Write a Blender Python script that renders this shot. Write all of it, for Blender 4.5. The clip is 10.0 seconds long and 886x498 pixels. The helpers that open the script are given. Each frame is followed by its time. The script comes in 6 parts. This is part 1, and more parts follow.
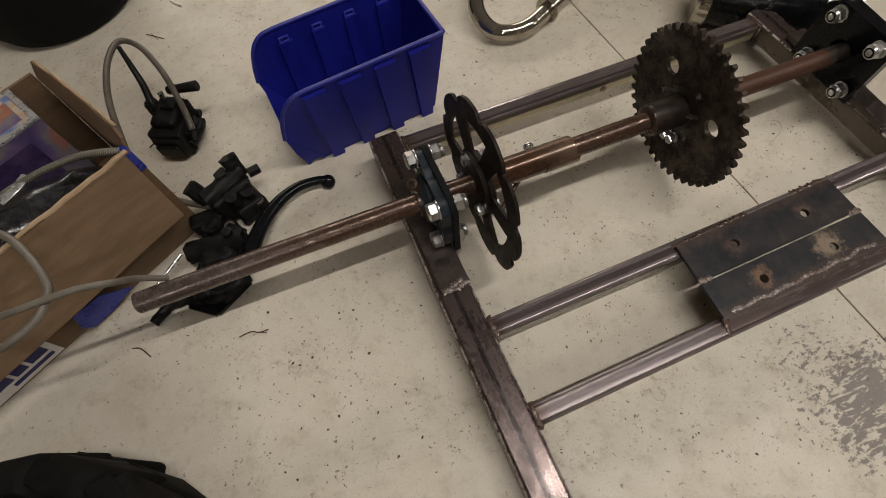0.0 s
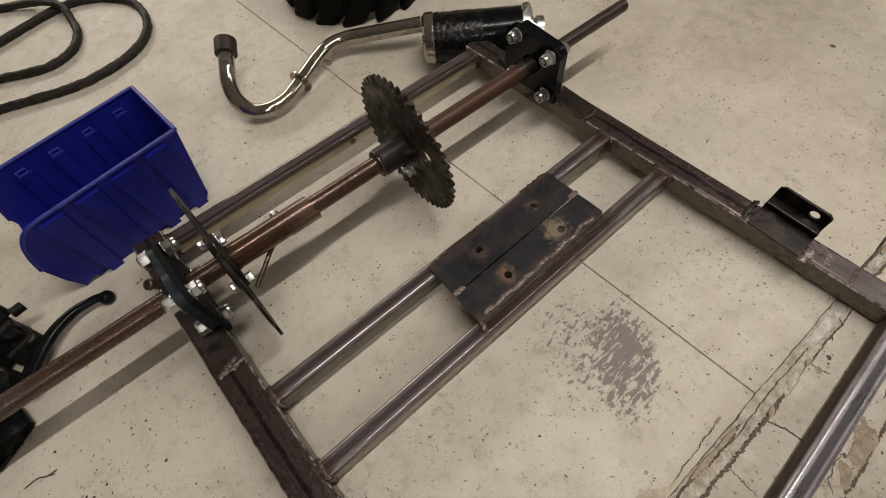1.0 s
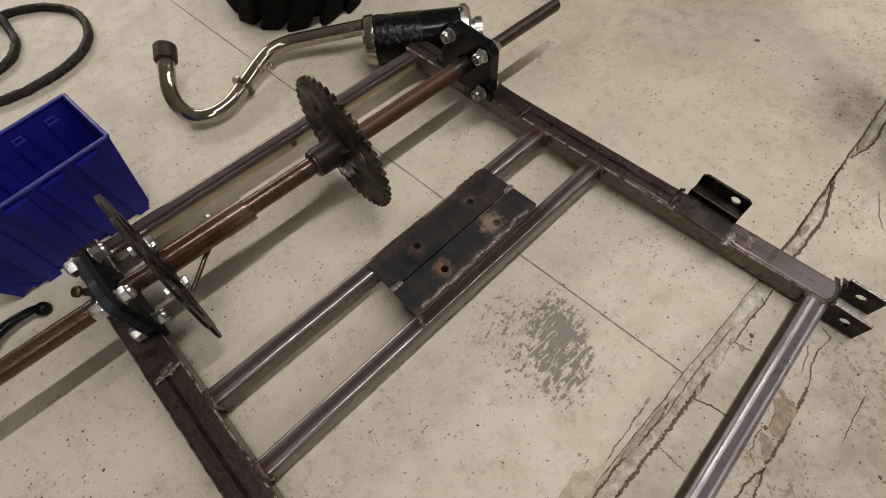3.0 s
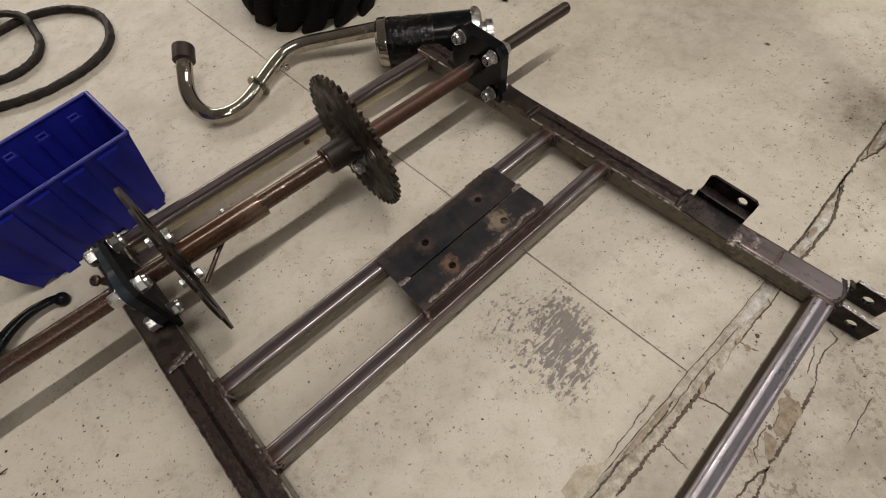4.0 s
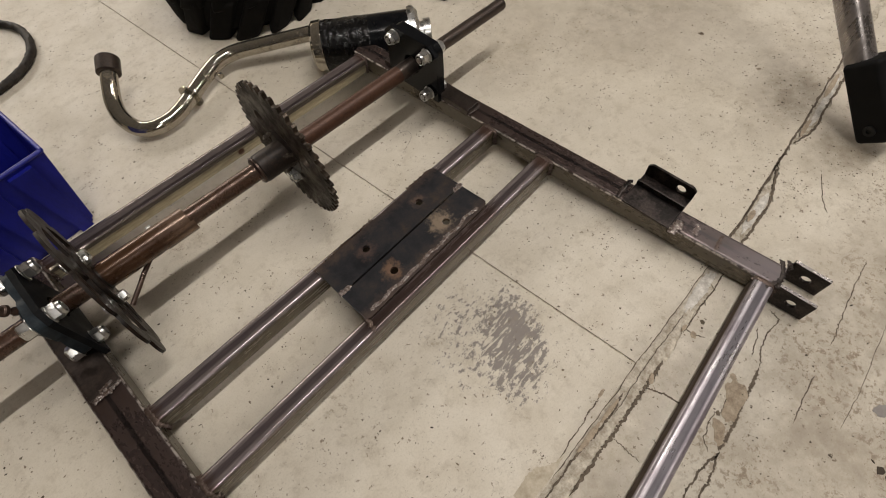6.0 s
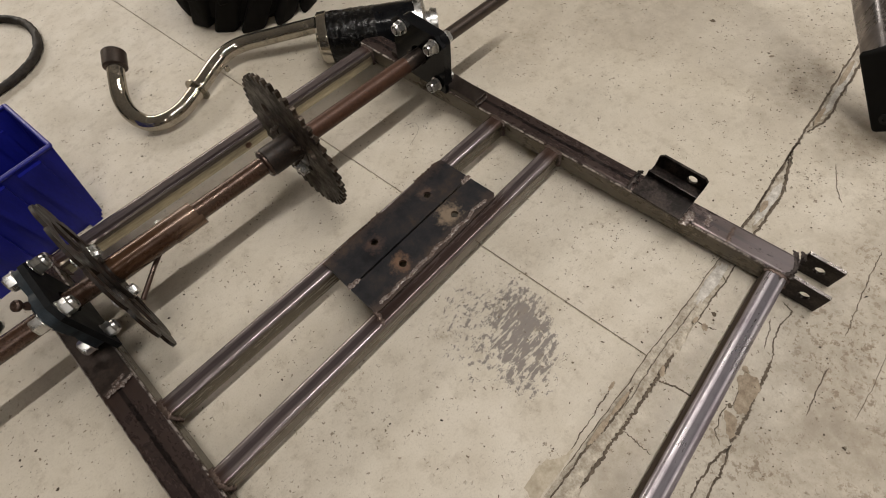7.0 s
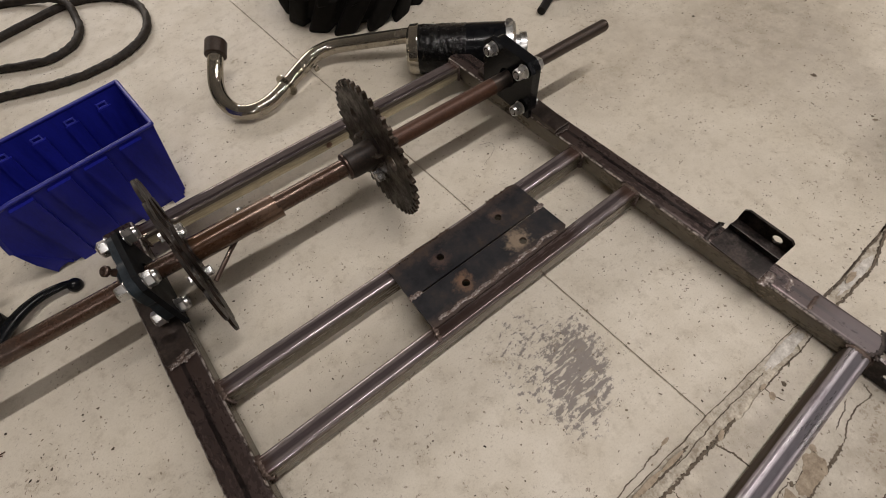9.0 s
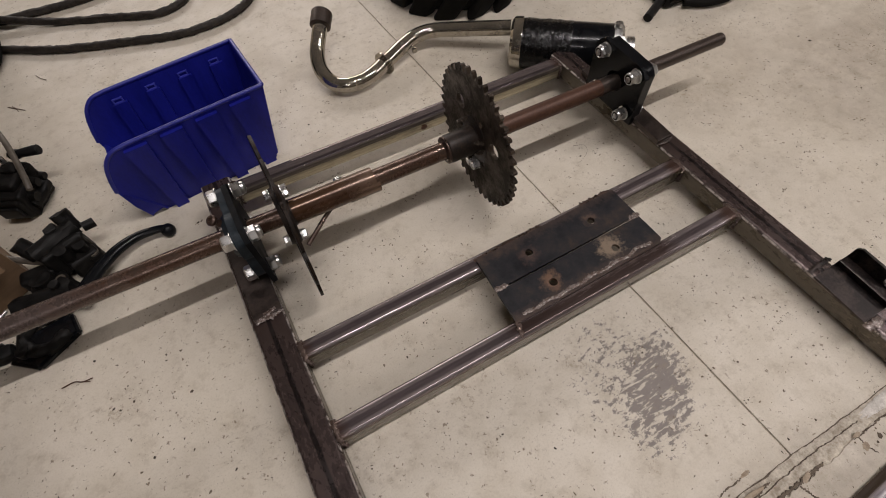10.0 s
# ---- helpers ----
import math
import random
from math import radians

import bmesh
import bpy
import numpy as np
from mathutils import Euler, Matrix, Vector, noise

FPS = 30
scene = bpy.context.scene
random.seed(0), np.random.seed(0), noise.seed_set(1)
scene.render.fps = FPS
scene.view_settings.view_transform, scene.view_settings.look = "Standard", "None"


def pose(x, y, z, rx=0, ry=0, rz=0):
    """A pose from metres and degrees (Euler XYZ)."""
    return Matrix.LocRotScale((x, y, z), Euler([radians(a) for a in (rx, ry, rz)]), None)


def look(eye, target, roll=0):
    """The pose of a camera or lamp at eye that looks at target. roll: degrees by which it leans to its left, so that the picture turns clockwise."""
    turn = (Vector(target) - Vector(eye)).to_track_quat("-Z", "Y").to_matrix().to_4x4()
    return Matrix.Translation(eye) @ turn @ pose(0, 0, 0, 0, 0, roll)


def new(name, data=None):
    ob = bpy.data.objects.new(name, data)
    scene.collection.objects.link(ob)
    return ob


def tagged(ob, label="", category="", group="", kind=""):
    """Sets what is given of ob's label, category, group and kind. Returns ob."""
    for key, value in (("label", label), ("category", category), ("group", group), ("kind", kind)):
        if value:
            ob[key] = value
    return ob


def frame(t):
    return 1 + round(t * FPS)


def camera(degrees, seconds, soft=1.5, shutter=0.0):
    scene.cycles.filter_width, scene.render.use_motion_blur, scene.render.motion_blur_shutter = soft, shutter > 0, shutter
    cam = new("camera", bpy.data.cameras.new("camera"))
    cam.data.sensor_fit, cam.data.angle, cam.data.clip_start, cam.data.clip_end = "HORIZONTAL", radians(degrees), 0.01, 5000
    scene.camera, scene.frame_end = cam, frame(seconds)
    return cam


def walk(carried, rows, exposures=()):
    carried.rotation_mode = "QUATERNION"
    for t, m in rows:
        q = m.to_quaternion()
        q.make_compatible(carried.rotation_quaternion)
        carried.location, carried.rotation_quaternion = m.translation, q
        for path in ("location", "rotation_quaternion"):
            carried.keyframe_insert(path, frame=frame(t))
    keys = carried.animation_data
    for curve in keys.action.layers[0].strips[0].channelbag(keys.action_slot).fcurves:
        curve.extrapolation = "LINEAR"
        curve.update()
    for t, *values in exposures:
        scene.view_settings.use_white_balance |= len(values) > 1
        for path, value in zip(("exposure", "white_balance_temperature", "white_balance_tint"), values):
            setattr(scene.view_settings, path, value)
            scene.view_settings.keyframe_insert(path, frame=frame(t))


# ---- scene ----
cam = camera(84.5, 10.0, 1.0)
PATH = [
    (0, (-0.0721, -0.0376, 0.5211), (0.1525, 0.8234, -1.2701), -9.44),
    (0.3, (-0.0312, -0.0873, 0.5275), (0.2998, 0.8011, -1.2335), -10.17),
    (0.5, (0.0051, -0.1081, 0.5436), (0.4036, 0.8201, -1.1826), -9.60),
    (0.8, (0.0565, -0.1332, 0.5401), (0.5543, 0.7621, -1.1777), -9.65),
    (1, (0.0865, -0.1447, 0.5293), (0.6239, 0.7199, -1.1922), -10.55),
    (1.2, (0.1064, -0.1436, 0.5237), (0.6254, 0.6494, -1.2375), -11.28),
    (1.5, (0.1176, -0.15, 0.5216), (0.6146, 0.6512, -1.2422), -14.27),
    (2, (0.0968, -0.17, 0.5265), (0.6549, 0.6462, -1.212), -10.91),
    (2.5, (0.101, -0.18, 0.5243), (0.6976, 0.663, -1.1885), -8.96),
    (2.7, (0.1094, -0.1825, 0.5273), (0.7186, 0.639, -1.1914), -8.44),
    (3.8, (0.1157, -0.1974, 0.5267), (0.7247, 0.6318, -1.1883), -9.07),
    (4, (0.1066, -0.1981, 0.5299), (0.6999, 0.6623, -1.1753), -9.54),
    (4.5, (0.0955, -0.1863, 0.5298), (0.6602, 0.6702, -1.1871), -8.50),
    (5, (0.1082, -0.2017, 0.5333), (0.7373, 0.6354, -1.1706), -7.06),
    (5.5, (0.1327, -0.2151, 0.5259), (0.8217, 0.5848, -1.1728), -6.97),
    (5.7, (0.1383, -0.2161, 0.5182), (0.8164, 0.5859, -1.1839), -7.94),
    (6.8, (0.1306, -0.2218, 0.5102), (0.8113, 0.5577, -1.2012), -7.51),
    (7, (0.1364, -0.214, 0.5117), (0.777, 0.5808, -1.2082), -9.63),
    (7.1, (0.1319, -0.196, 0.5041), (0.7849, 0.5837, -1.218), -7.93),
    (7.2, (0.1157, -0.1638, 0.47), (0.729, 0.648, -1.2519), -5.34),
    (7.3, (0.1128, -0.1484, 0.4581), (0.7382, 0.6443, -1.2683), -3.57),
    (7.5, (0.1107, -0.1224, 0.4312), (0.7753, 0.6214, -1.3024), 0.01),
    (8, (0.1069, -0.1078, 0.4268), (0.7514, 0.6032, -1.328), 1.62),
    (8.2, (0.1172, -0.1302, 0.4584), (0.726, 0.5972, -1.3024), 0.15),
    (8.3, (0.125, -0.1446, 0.4748), (0.7175, 0.611, -1.2797), -1.31),
    (8.5, (0.124, -0.1597, 0.4992), (0.7203, 0.6683, -1.221), -4.24),
    (9, (0.1207, -0.1867, 0.5209), (0.6701, 0.739, -1.1647), -8.47),
    (9.5, (0.0969, -0.1738, 0.5215), (0.579, 0.8068, -1.1536), -8.49),
    (10, (0.0633, -0.1551, 0.5193), (0.4974, 0.8321, -1.1651), -6.32),
]
LIGHT = [(0, -0.32, 6500, 10), (0.5, -0.33, 6500, 10), (1, -0.31, 6500, 10), (2, -0.28, 6450, 10), (4, -0.27, 6450, 10), (5.5, -0.21, 6480, 10), (7, -0.22, 6480, 10), (7.5, -0.34, 6520, 10), (8, -0.36, 6520, 10), (8.5, -0.28, 6460, 11), (9, -0.30, 6400, 13), (10, -0.30, 6290, 16)]
walk(cam, [(t, look(eye, target, roll)) for t, eye, target, roll in PATH], LIGHT)

# ---- world and lamps ----
world = bpy.data.worlds.new("world")
scene.world = world
world.use_nodes = True
world.node_tree.nodes["Background"].inputs[0].default_value = (0.9, 0.93, 1.0, 1)
world.node_tree.nodes["Background"].inputs[1].default_value = 0.03
CEIL = 2.9


def unseen_lamp(x, y, length, watts, turn=0.0, wide=0.12):
    """An unseen rectangular lamp under the ceiling, long side along x."""
    d = bpy.data.lights.new("unseen_lamp", "AREA")
    d.shape, d.size, d.size_y, d.energy, d.color = "RECTANGLE", length, wide, watts, (1.0, 0.94, 0.872)
    ob = new("unseen_lamp", d)
    ob.matrix_world = pose(x, y, CEIL - 0.12, 0, 0, turn)
    return ob


unseen_lamp(0.92, -0.395, 2.2, 59, -2.1, 0.05)
unseen_lamp(-1.2, -2.6, 1.2, 34, 15, 0.08)
# added fill on the right and far side, no fixtures seen there
unseen_lamp(3.6, -1.4, 2.4, 38, 90, 0.1)
unseen_lamp(0.6, 5.4, 4.0, 215, 0, 1.3)

# ---- mesh helpers ----


def finish(bm, name, angle=38.0):
    bmesh.ops.remove_doubles(bm, verts=bm.verts, dist=1e-6)
    bmesh.ops.recalc_face_normals(bm, faces=bm.faces)
    lim = radians(angle)
    for f in bm.faces:
        f.smooth = True
    for e in bm.edges:
        e.smooth = len(e.link_faces) == 2 and e.calc_face_angle(0.0) < lim
    me = bpy.data.meshes.new(name)
    bm.to_mesh(me)
    bm.free()
    return me


def part(name, bm, material, parent, label=""):
    me = finish(bm, name) if isinstance(bm, bmesh.types.BMesh) else bm
    if not me.materials:
        me.materials.append(material)
    ob = new(name, me)
    ob.parent = parent
    even(ob)
    if label:
        tagged(ob, label)
    return ob


def even(ob):
    """Keep broad faces flat between their rounded edges."""
    w = ob.modifiers.new("weighted_normals", "WEIGHTED_NORMAL")
    w.mode, w.weight, w.keep_sharp = "FACE_AREA", 90, True


def thing(name, m, label, category, group="", kind=""):
    ob = new(name)
    ob.empty_display_size = 0.05
    ob.matrix_world = m
    return tagged(ob, label, category, group, kind)


def solo(name, bm, material, m, label, category, group="", kind=""):
    me = finish(bm, name)
    me.materials.append(material)
    ob = new(name, me)
    ob.matrix_world = m
    even(ob)
    return tagged(ob, label, category, group, kind)


def put(bm, other, m=None):
    """Append the mesh of other, moved by m, to bm."""
    if m is not None:
        bmesh.ops.transform(other, matrix=m, verts=other.verts)
    me = bpy.data.meshes.new("scratch")
    other.to_mesh(me)
    other.free()
    bm.from_mesh(me)
    bpy.data.meshes.remove(me)
    return bm


def box(x0, x1, y0, y1, z0, z1, bevel=0.0, segs=2):
    bm = bmesh.new()
    bmesh.ops.create_cube(bm, size=1, matrix=Matrix.Translation(((x0 + x1) / 2, (y0 + y1) / 2, (z0 + z1) / 2)) @ Matrix.Diagonal((x1 - x0, y1 - y0, z1 - z0, 1)))
    if bevel:
        bmesh.ops.bevel(bm, geom=list(bm.edges), offset=bevel, segments=segs, affect="EDGES", profile=0.5)
    return bm


def lathe(profile, segs=28, closed=True):
    """Rows of (along x, radius) turned about the x axis."""
    bm = bmesh.new()
    rings = []
    for x, r in profile:
        rings.append([bm.verts.new((x, r * math.cos(a), r * math.sin(a))) for a in (2 * math.pi * k / segs for k in range(segs))])
    for a, b in zip(rings, rings[1:]):
        for k in range(segs):
            bm.faces.new((a[k], a[(k + 1) % segs], b[(k + 1) % segs], b[k]))
    if closed:
        bm.faces.new(rings[0][::-1])
        bm.faces.new(rings[-1])
    return bm


def rounded(w, h, r, segs=3):
    """A rounded rectangle, as rows of two numbers."""
    out = []
    for cx, cy, a0 in ((w / 2 - r, h / 2 - r, 0), (-w / 2 + r, h / 2 - r, 90), (-w / 2 + r, -h / 2 + r, 180), (w / 2 - r, -h / 2 + r, 270)):
        for k in range(segs + 1):
            a = radians(a0 + 90 * k / segs)
            out.append((cx + r * math.cos(a), cy + r * math.sin(a)))
    return out


def held(loop, d=0.0006):
    """Add a point just beside each corner's ends, so that flat sides stay flat."""
    out = []
    for p, q in zip(loop, loop[1:] + loop[:1]):
        out.append(p)
        l = math.hypot(q[0] - p[0], q[1] - p[1])
        if l > 6 * d:
            out += [(p[0] + (q[0] - p[0]) * d / l, p[1] + (q[1] - p[1]) * d / l), (q[0] + (p[0] - q[0]) * d / l, q[1] + (p[1] - q[1]) * d / l)]
    return out


def square_tube(p0, p1, w, h, r=0.0032, wall=0.0025, steps=1):
    """A welded square tube from p0 to p1 (centre line), open-ended, with a wall."""
    p0, p1 = Vector(p0), Vector(p1)
    way = (p1 - p0).normalized()
    side = way.cross(Vector((0, 0, 1))).normalized()
    up = side.cross(way)
    bm = bmesh.new()
    loops = []
    for at, prof in ((p0, held(rounded(w - 2 * wall, h - 2 * wall, r * 0.5))), *[(p0.lerp(p1, k / steps), held(rounded(w, h, r))) for k in range(steps + 1)], (p1, held(rounded(w - 2 * wall, h - 2 * wall, r * 0.5)))):
        loops.append([bm.verts.new(at + side * a + up * b) for a, b in prof])
    n = len(loops[0])
    pairs = list(zip(loops, loops[1:])) + [(loops[-1], loops[0])]
    for a, b in pairs:
        for k in range(n):
            bm.faces.new((a[k], a[(k + 1) % n], b[(k + 1) % n], b[k]))
    return bm


def spline(points, per=8):
    """A smooth line through the points."""
    pts = [Vector(p) for p in points]
    pts = [2 * pts[0] - pts[1]] + pts + [2 * pts[-1] - pts[-2]]
    out = []
    for a, b, c, d in zip(pts, pts[1:], pts[2:], pts[3:]):
        for k in range(per):
            t = k / per
            out.append(0.5 * ((2 * b) + (c - a) * t + (2 * a - 5 * b + 4 * c - d) * t * t + (3 * b - a - 3 * c + d) * t ** 3))
    return out + [pts[-2]]


def sweep(line, radius, segs=14, wobble=0.0, flat=1.0, seed=0):
    """A round bar along a line; radius a number or one for each point."""
    bm = bmesh.new()
    rnd = random.Random(seed)
    rings, side = [], None
    for i, p in enumerate(line):
        way = (line[min(i + 1, len(line) - 1)] - line[max(i - 1, 0)]).normalized()
        if side is None:
            side = way.cross(Vector((0, 0, 1)) if abs(way.z) < 0.95 else Vector((0, 1, 0))).normalized()
        side = (side - way * side.dot(way)).normalized()
        up = way.cross(side)
        r = radius[i] if isinstance(radius, (list, tuple)) else radius
        rings.append([bm.verts.new(p + (side * math.cos(a) + up * math.sin(a) * flat) * r * (1 + wobble * (rnd.random() - 0.5))) for a in (2 * math.pi * k / segs for k in range(segs))])
    for a, b in zip(rings, rings[1:]):
        for k in range(segs):
            bm.faces.new((a[k], a[(k + 1) % segs], b[(k + 1) % segs], b[k]))
    bm.faces.new(rings[0][::-1])
    bm.faces.new(rings[-1])
    return bm


def sheet(outline, holes, thick, axis="z", shift=0.0):
    """A flat plate: an outline with round holes (cx, cy, r) or hole outlines, of a thickness. axis z: in the xy plane; x: in the yz plane."""
    bm = bmesh.new()
    loops = [list(outline)]
    for hl in holes:
        if isinstance(hl[0], (int, float)):
            cx, cy, r = hl
            hl = [(cx + r * math.cos(a), cy + r * math.sin(a)) for a in (2 * math.pi * k / 20 for k in range(20))]
        loops.append(list(hl))
    edges = []
    for lp in loops:
        vs = [bm.verts.new((a, b, 0)) for a, b in lp]
        edges += [bm.edges.new((vs[k], vs[(k + 1) % len(vs)])) for k in range(len(vs))]
    bmesh.ops.triangle_fill(bm, use_beauty=True, use_dissolve=False, edges=edges)
    got = bmesh.ops.extrude_face_region(bm, geom=list(bm.faces))
    bmesh.ops.translate(bm, vec=(0, 0, thick), verts=[v for v in got["geom"] if isinstance(v, bmesh.types.BMVert)])
    if shift:
        bmesh.ops.translate(bm, vec=(0, 0, shift), verts=bm.verts)
    if axis == "x":
        bmesh.ops.transform(bm, matrix=Matrix(((0, 0, 1, 0), (1, 0, 0, 0), (0, 1, 0, 0), (0, 0, 0, 1))), verts=bm.verts)
    return bm


def bead(points, r, seed=0, step=0.6, flat=0.38):
    """A weld bead: overlapping lumps along a line."""
    rnd = random.Random(seed)
    line = spline(points, 6) if len(points) > 2 else [Vector(points[0]).lerp(Vector(points[1]), k / 12) for k in range(13)]
    bm = bmesh.new()
    length = sum((b - a).length for a, b in zip(line, line[1:]))
    n = max(4, int(length / (r * step * 0.7)))
    for i in range(n + 1):
        d, at = length * i / n, line[-1]
        for a, b in zip(line, line[1:]):
            l = (b - a).length
            if d <= l:
                at = a.lerp(b, d / max(l, 1e-9))
                break
            d -= l
        s = r * rnd.uniform(0.8, 1.15)
        jig = Vector((rnd.uniform(-1, 1), rnd.uniform(-1, 1), rnd.uniform(-0.4, 0.1))) * r * 0.34
        bmesh.ops.create_icosphere(bm, subdivisions=2, radius=s, matrix=Matrix.Translation(at + jig) @ Matrix.Rotation(rnd.uniform(0, 3), 4, "Z") @ Matrix.Diagonal((rnd.uniform(1.0, 2.4), 1, flat, 1)))
    for v in bm.verts:
        v.co.z += r * 0.12 * noise.noise(v.co * (0.9 / r))
    return bm


def hex_head(r, h, domed=False):
    """A hexagon head along +x, from x = 0."""
    prof = [(0, r * 0.96), (h * 0.12, r), (h * 0.82, r), (h, r * 0.84)]
    if domed:
        prof += [(h * 1.25, r * 0.7), (h * 1.5, r * 0.55), (h * 1.52, r * 0.36), (h * 1.3, r * 0.34)]
    return lathe(prof, 6)


def washer(r, h):
    return lathe([(0, r), (h * 0.7, r), (h, r * 0.94)], 20)


BOLT_MESHES = {}


def bolt(parent, x, y, z, way=1, r=0.0095, h=0.0075, name="bolt", spin=0.0, domed=False, material=None, axis="x"):
    """A zinc head or nut with its washer, pointing along way * axis."""
    key = (r, h, domed)
    if key not in BOLT_MESHES:
        bm = washer(r * 1.10, 0.0014)
        put(bm, hex_head(r, h), Matrix.Translation((0.0016, 0, 0)))
        top = h + 0.0016
        if domed:
            put(bm, lathe([(top - 0.0002, r * 0.86), (top + h * 0.3, r * 0.78), (top + h * 0.36, r * 0.70), (top + h * 0.30, r * 0.66)], 20, False))
            dark = len(bm.faces)
            put(bm, lathe([(top + h * 0.24, r * 0.68), (top + h * 0.24, r * 0.1)], 16))
            bm.faces.ensure_lookup_table()
            for f in bm.faces[dark:]:
                f.material_index = 1
            put(bm, lathe([(top, r * 0.42), (top + h * 0.36, r * 0.42), (top + h * 0.44, r * 0.34)], 14))
        BOLT_MESHES[key] = finish(bm, "bolt", 25)
        BOLT_MESHES[key].materials.append(material or ZINC)
        BOLT_MESHES[key].materials.append(PLASTIC)
    ob = new(name, BOLT_MESHES[key])
    ob.parent = parent
    turn = pose(0, 0, 0, 0, 0, 0 if way > 0 else 180)
    if axis == "z":
        turn = pose(0, 0, 0, 0, -90 * way, 0)
    ob.matrix_basis = Matrix.Translation((x, y, z)) @ turn @ pose(0, 0, 0, spin)
    return ob


# ---- materials ----


def material(name):
    m = bpy.data.materials.new(name)
    m.use_nodes = True
    nt = m.node_tree
    b = nt.nodes["Principled BSDF"]
    return m, nt, b


def coords(nt, scale=(1, 1, 1)):
    tc = nt.nodes.new("ShaderNodeTexCoord")
    mp = nt.nodes.new("ShaderNodeMapping")
    mp.inputs["Scale"].default_value = scale
    nt.links.new(tc.outputs["Object"], mp.inputs["Vector"])
    return mp.outputs["Vector"]


def tex(nt, vec, scale, detail=6.0, rough=0.6, kind="noise"):
    if kind == "noise":
        n = nt.nodes.new("ShaderNodeTexNoise")
        n.inputs["Scale"].default_value, n.inputs["Detail"].default_value, n.inputs["Roughness"].default_value = scale, detail, rough
        nt.links.new(vec, n.inputs["Vector"])
        return n.outputs["Fac"]
    n = nt.nodes.new("ShaderNodeTexVoronoi")
    n.inputs["Scale"].default_value = scale
    nt.links.new(vec, n.inputs["Vector"])
    return n.outputs["Distance"]


def ramp(nt, fac, stops):
    r = nt.nodes.new("ShaderNodeValToRGB")
    el = r.color_ramp.elements
    while len(el) < len(stops):
        el.new(0.5)
    for e, (p, c) in zip(el, stops):
        e.position = p
        e.color = (*c, 1) if isinstance(c, tuple) else (c, c, c, 1)
    nt.links.new(fac, r.inputs["Fac"])
    return r.outputs["Color"]


def mix(nt, fac, a, b, how="MIX"):
    n = nt.nodes.new("ShaderNodeMix")
    n.data_type, n.blend_type = "RGBA", how
    for sock, v in ((n.inputs["Factor"], fac), (n.inputs[6], a), (n.inputs[7], b)):
        if isinstance(v, (int, float)):
            sock.default_value = v
        elif isinstance(v, tuple):
            sock.default_value = (*v, 1)
        else:
            nt.links.new(v, sock)
    return n.outputs[2]


def maths(nt, op, a, b=0.0, clamp=False):
    n = nt.nodes.new("ShaderNodeMath")
    n.operation, n.use_clamp = op, clamp
    for sock, v in ((n.inputs[0], a), (n.inputs[1], b)):
        if isinstance(v, (int, float)):
            sock.default_value = v
        else:
            nt.links.new(v, sock)
    return n.outputs[0]


def bump(nt, b, height, strength, distance):
    n = nt.nodes.new("ShaderNodeBump")
    n.inputs["Strength"].default_value, n.inputs["Distance"].default_value = strength, distance
    nt.links.new(height, n.inputs["Height"])
    nt.links.new(n.outputs["Normal"], b.inputs["Normal"])


def plain(name, c0, c1, rough0, rough1, metal=0.0, grain=60.0, fine=600.0, bump_mm=0.1, stretch=(1, 1, 1), coat=0.0, spec=0.5):
    """Two shades mixed by coarse and fine noise, with a fine relief."""
    m, nt, b = material(name)
    v = coords(nt, stretch)
    big, small = tex(nt, v, grain), tex(nt, v, fine, 3.0)
    f = maths(nt, "ADD", maths(nt, "MULTIPLY", big, 0.7), maths(nt, "MULTIPLY", small, 0.3))
    nt.links.new(ramp(nt, f, ((0.36, c0), (0.64, c1))), b.inputs["Base Color"])
    nt.links.new(ramp(nt, f, ((0.35, rough0), (0.65, rough1))), b.inputs["Roughness"])
    b.inputs["Metallic"].default_value = metal
    b.inputs["Coat Weight"].default_value = coat
    b.inputs["Specular IOR Level"].default_value = spec
    bump(nt, b, f, 0.5, bump_mm * 0.001)
    return m


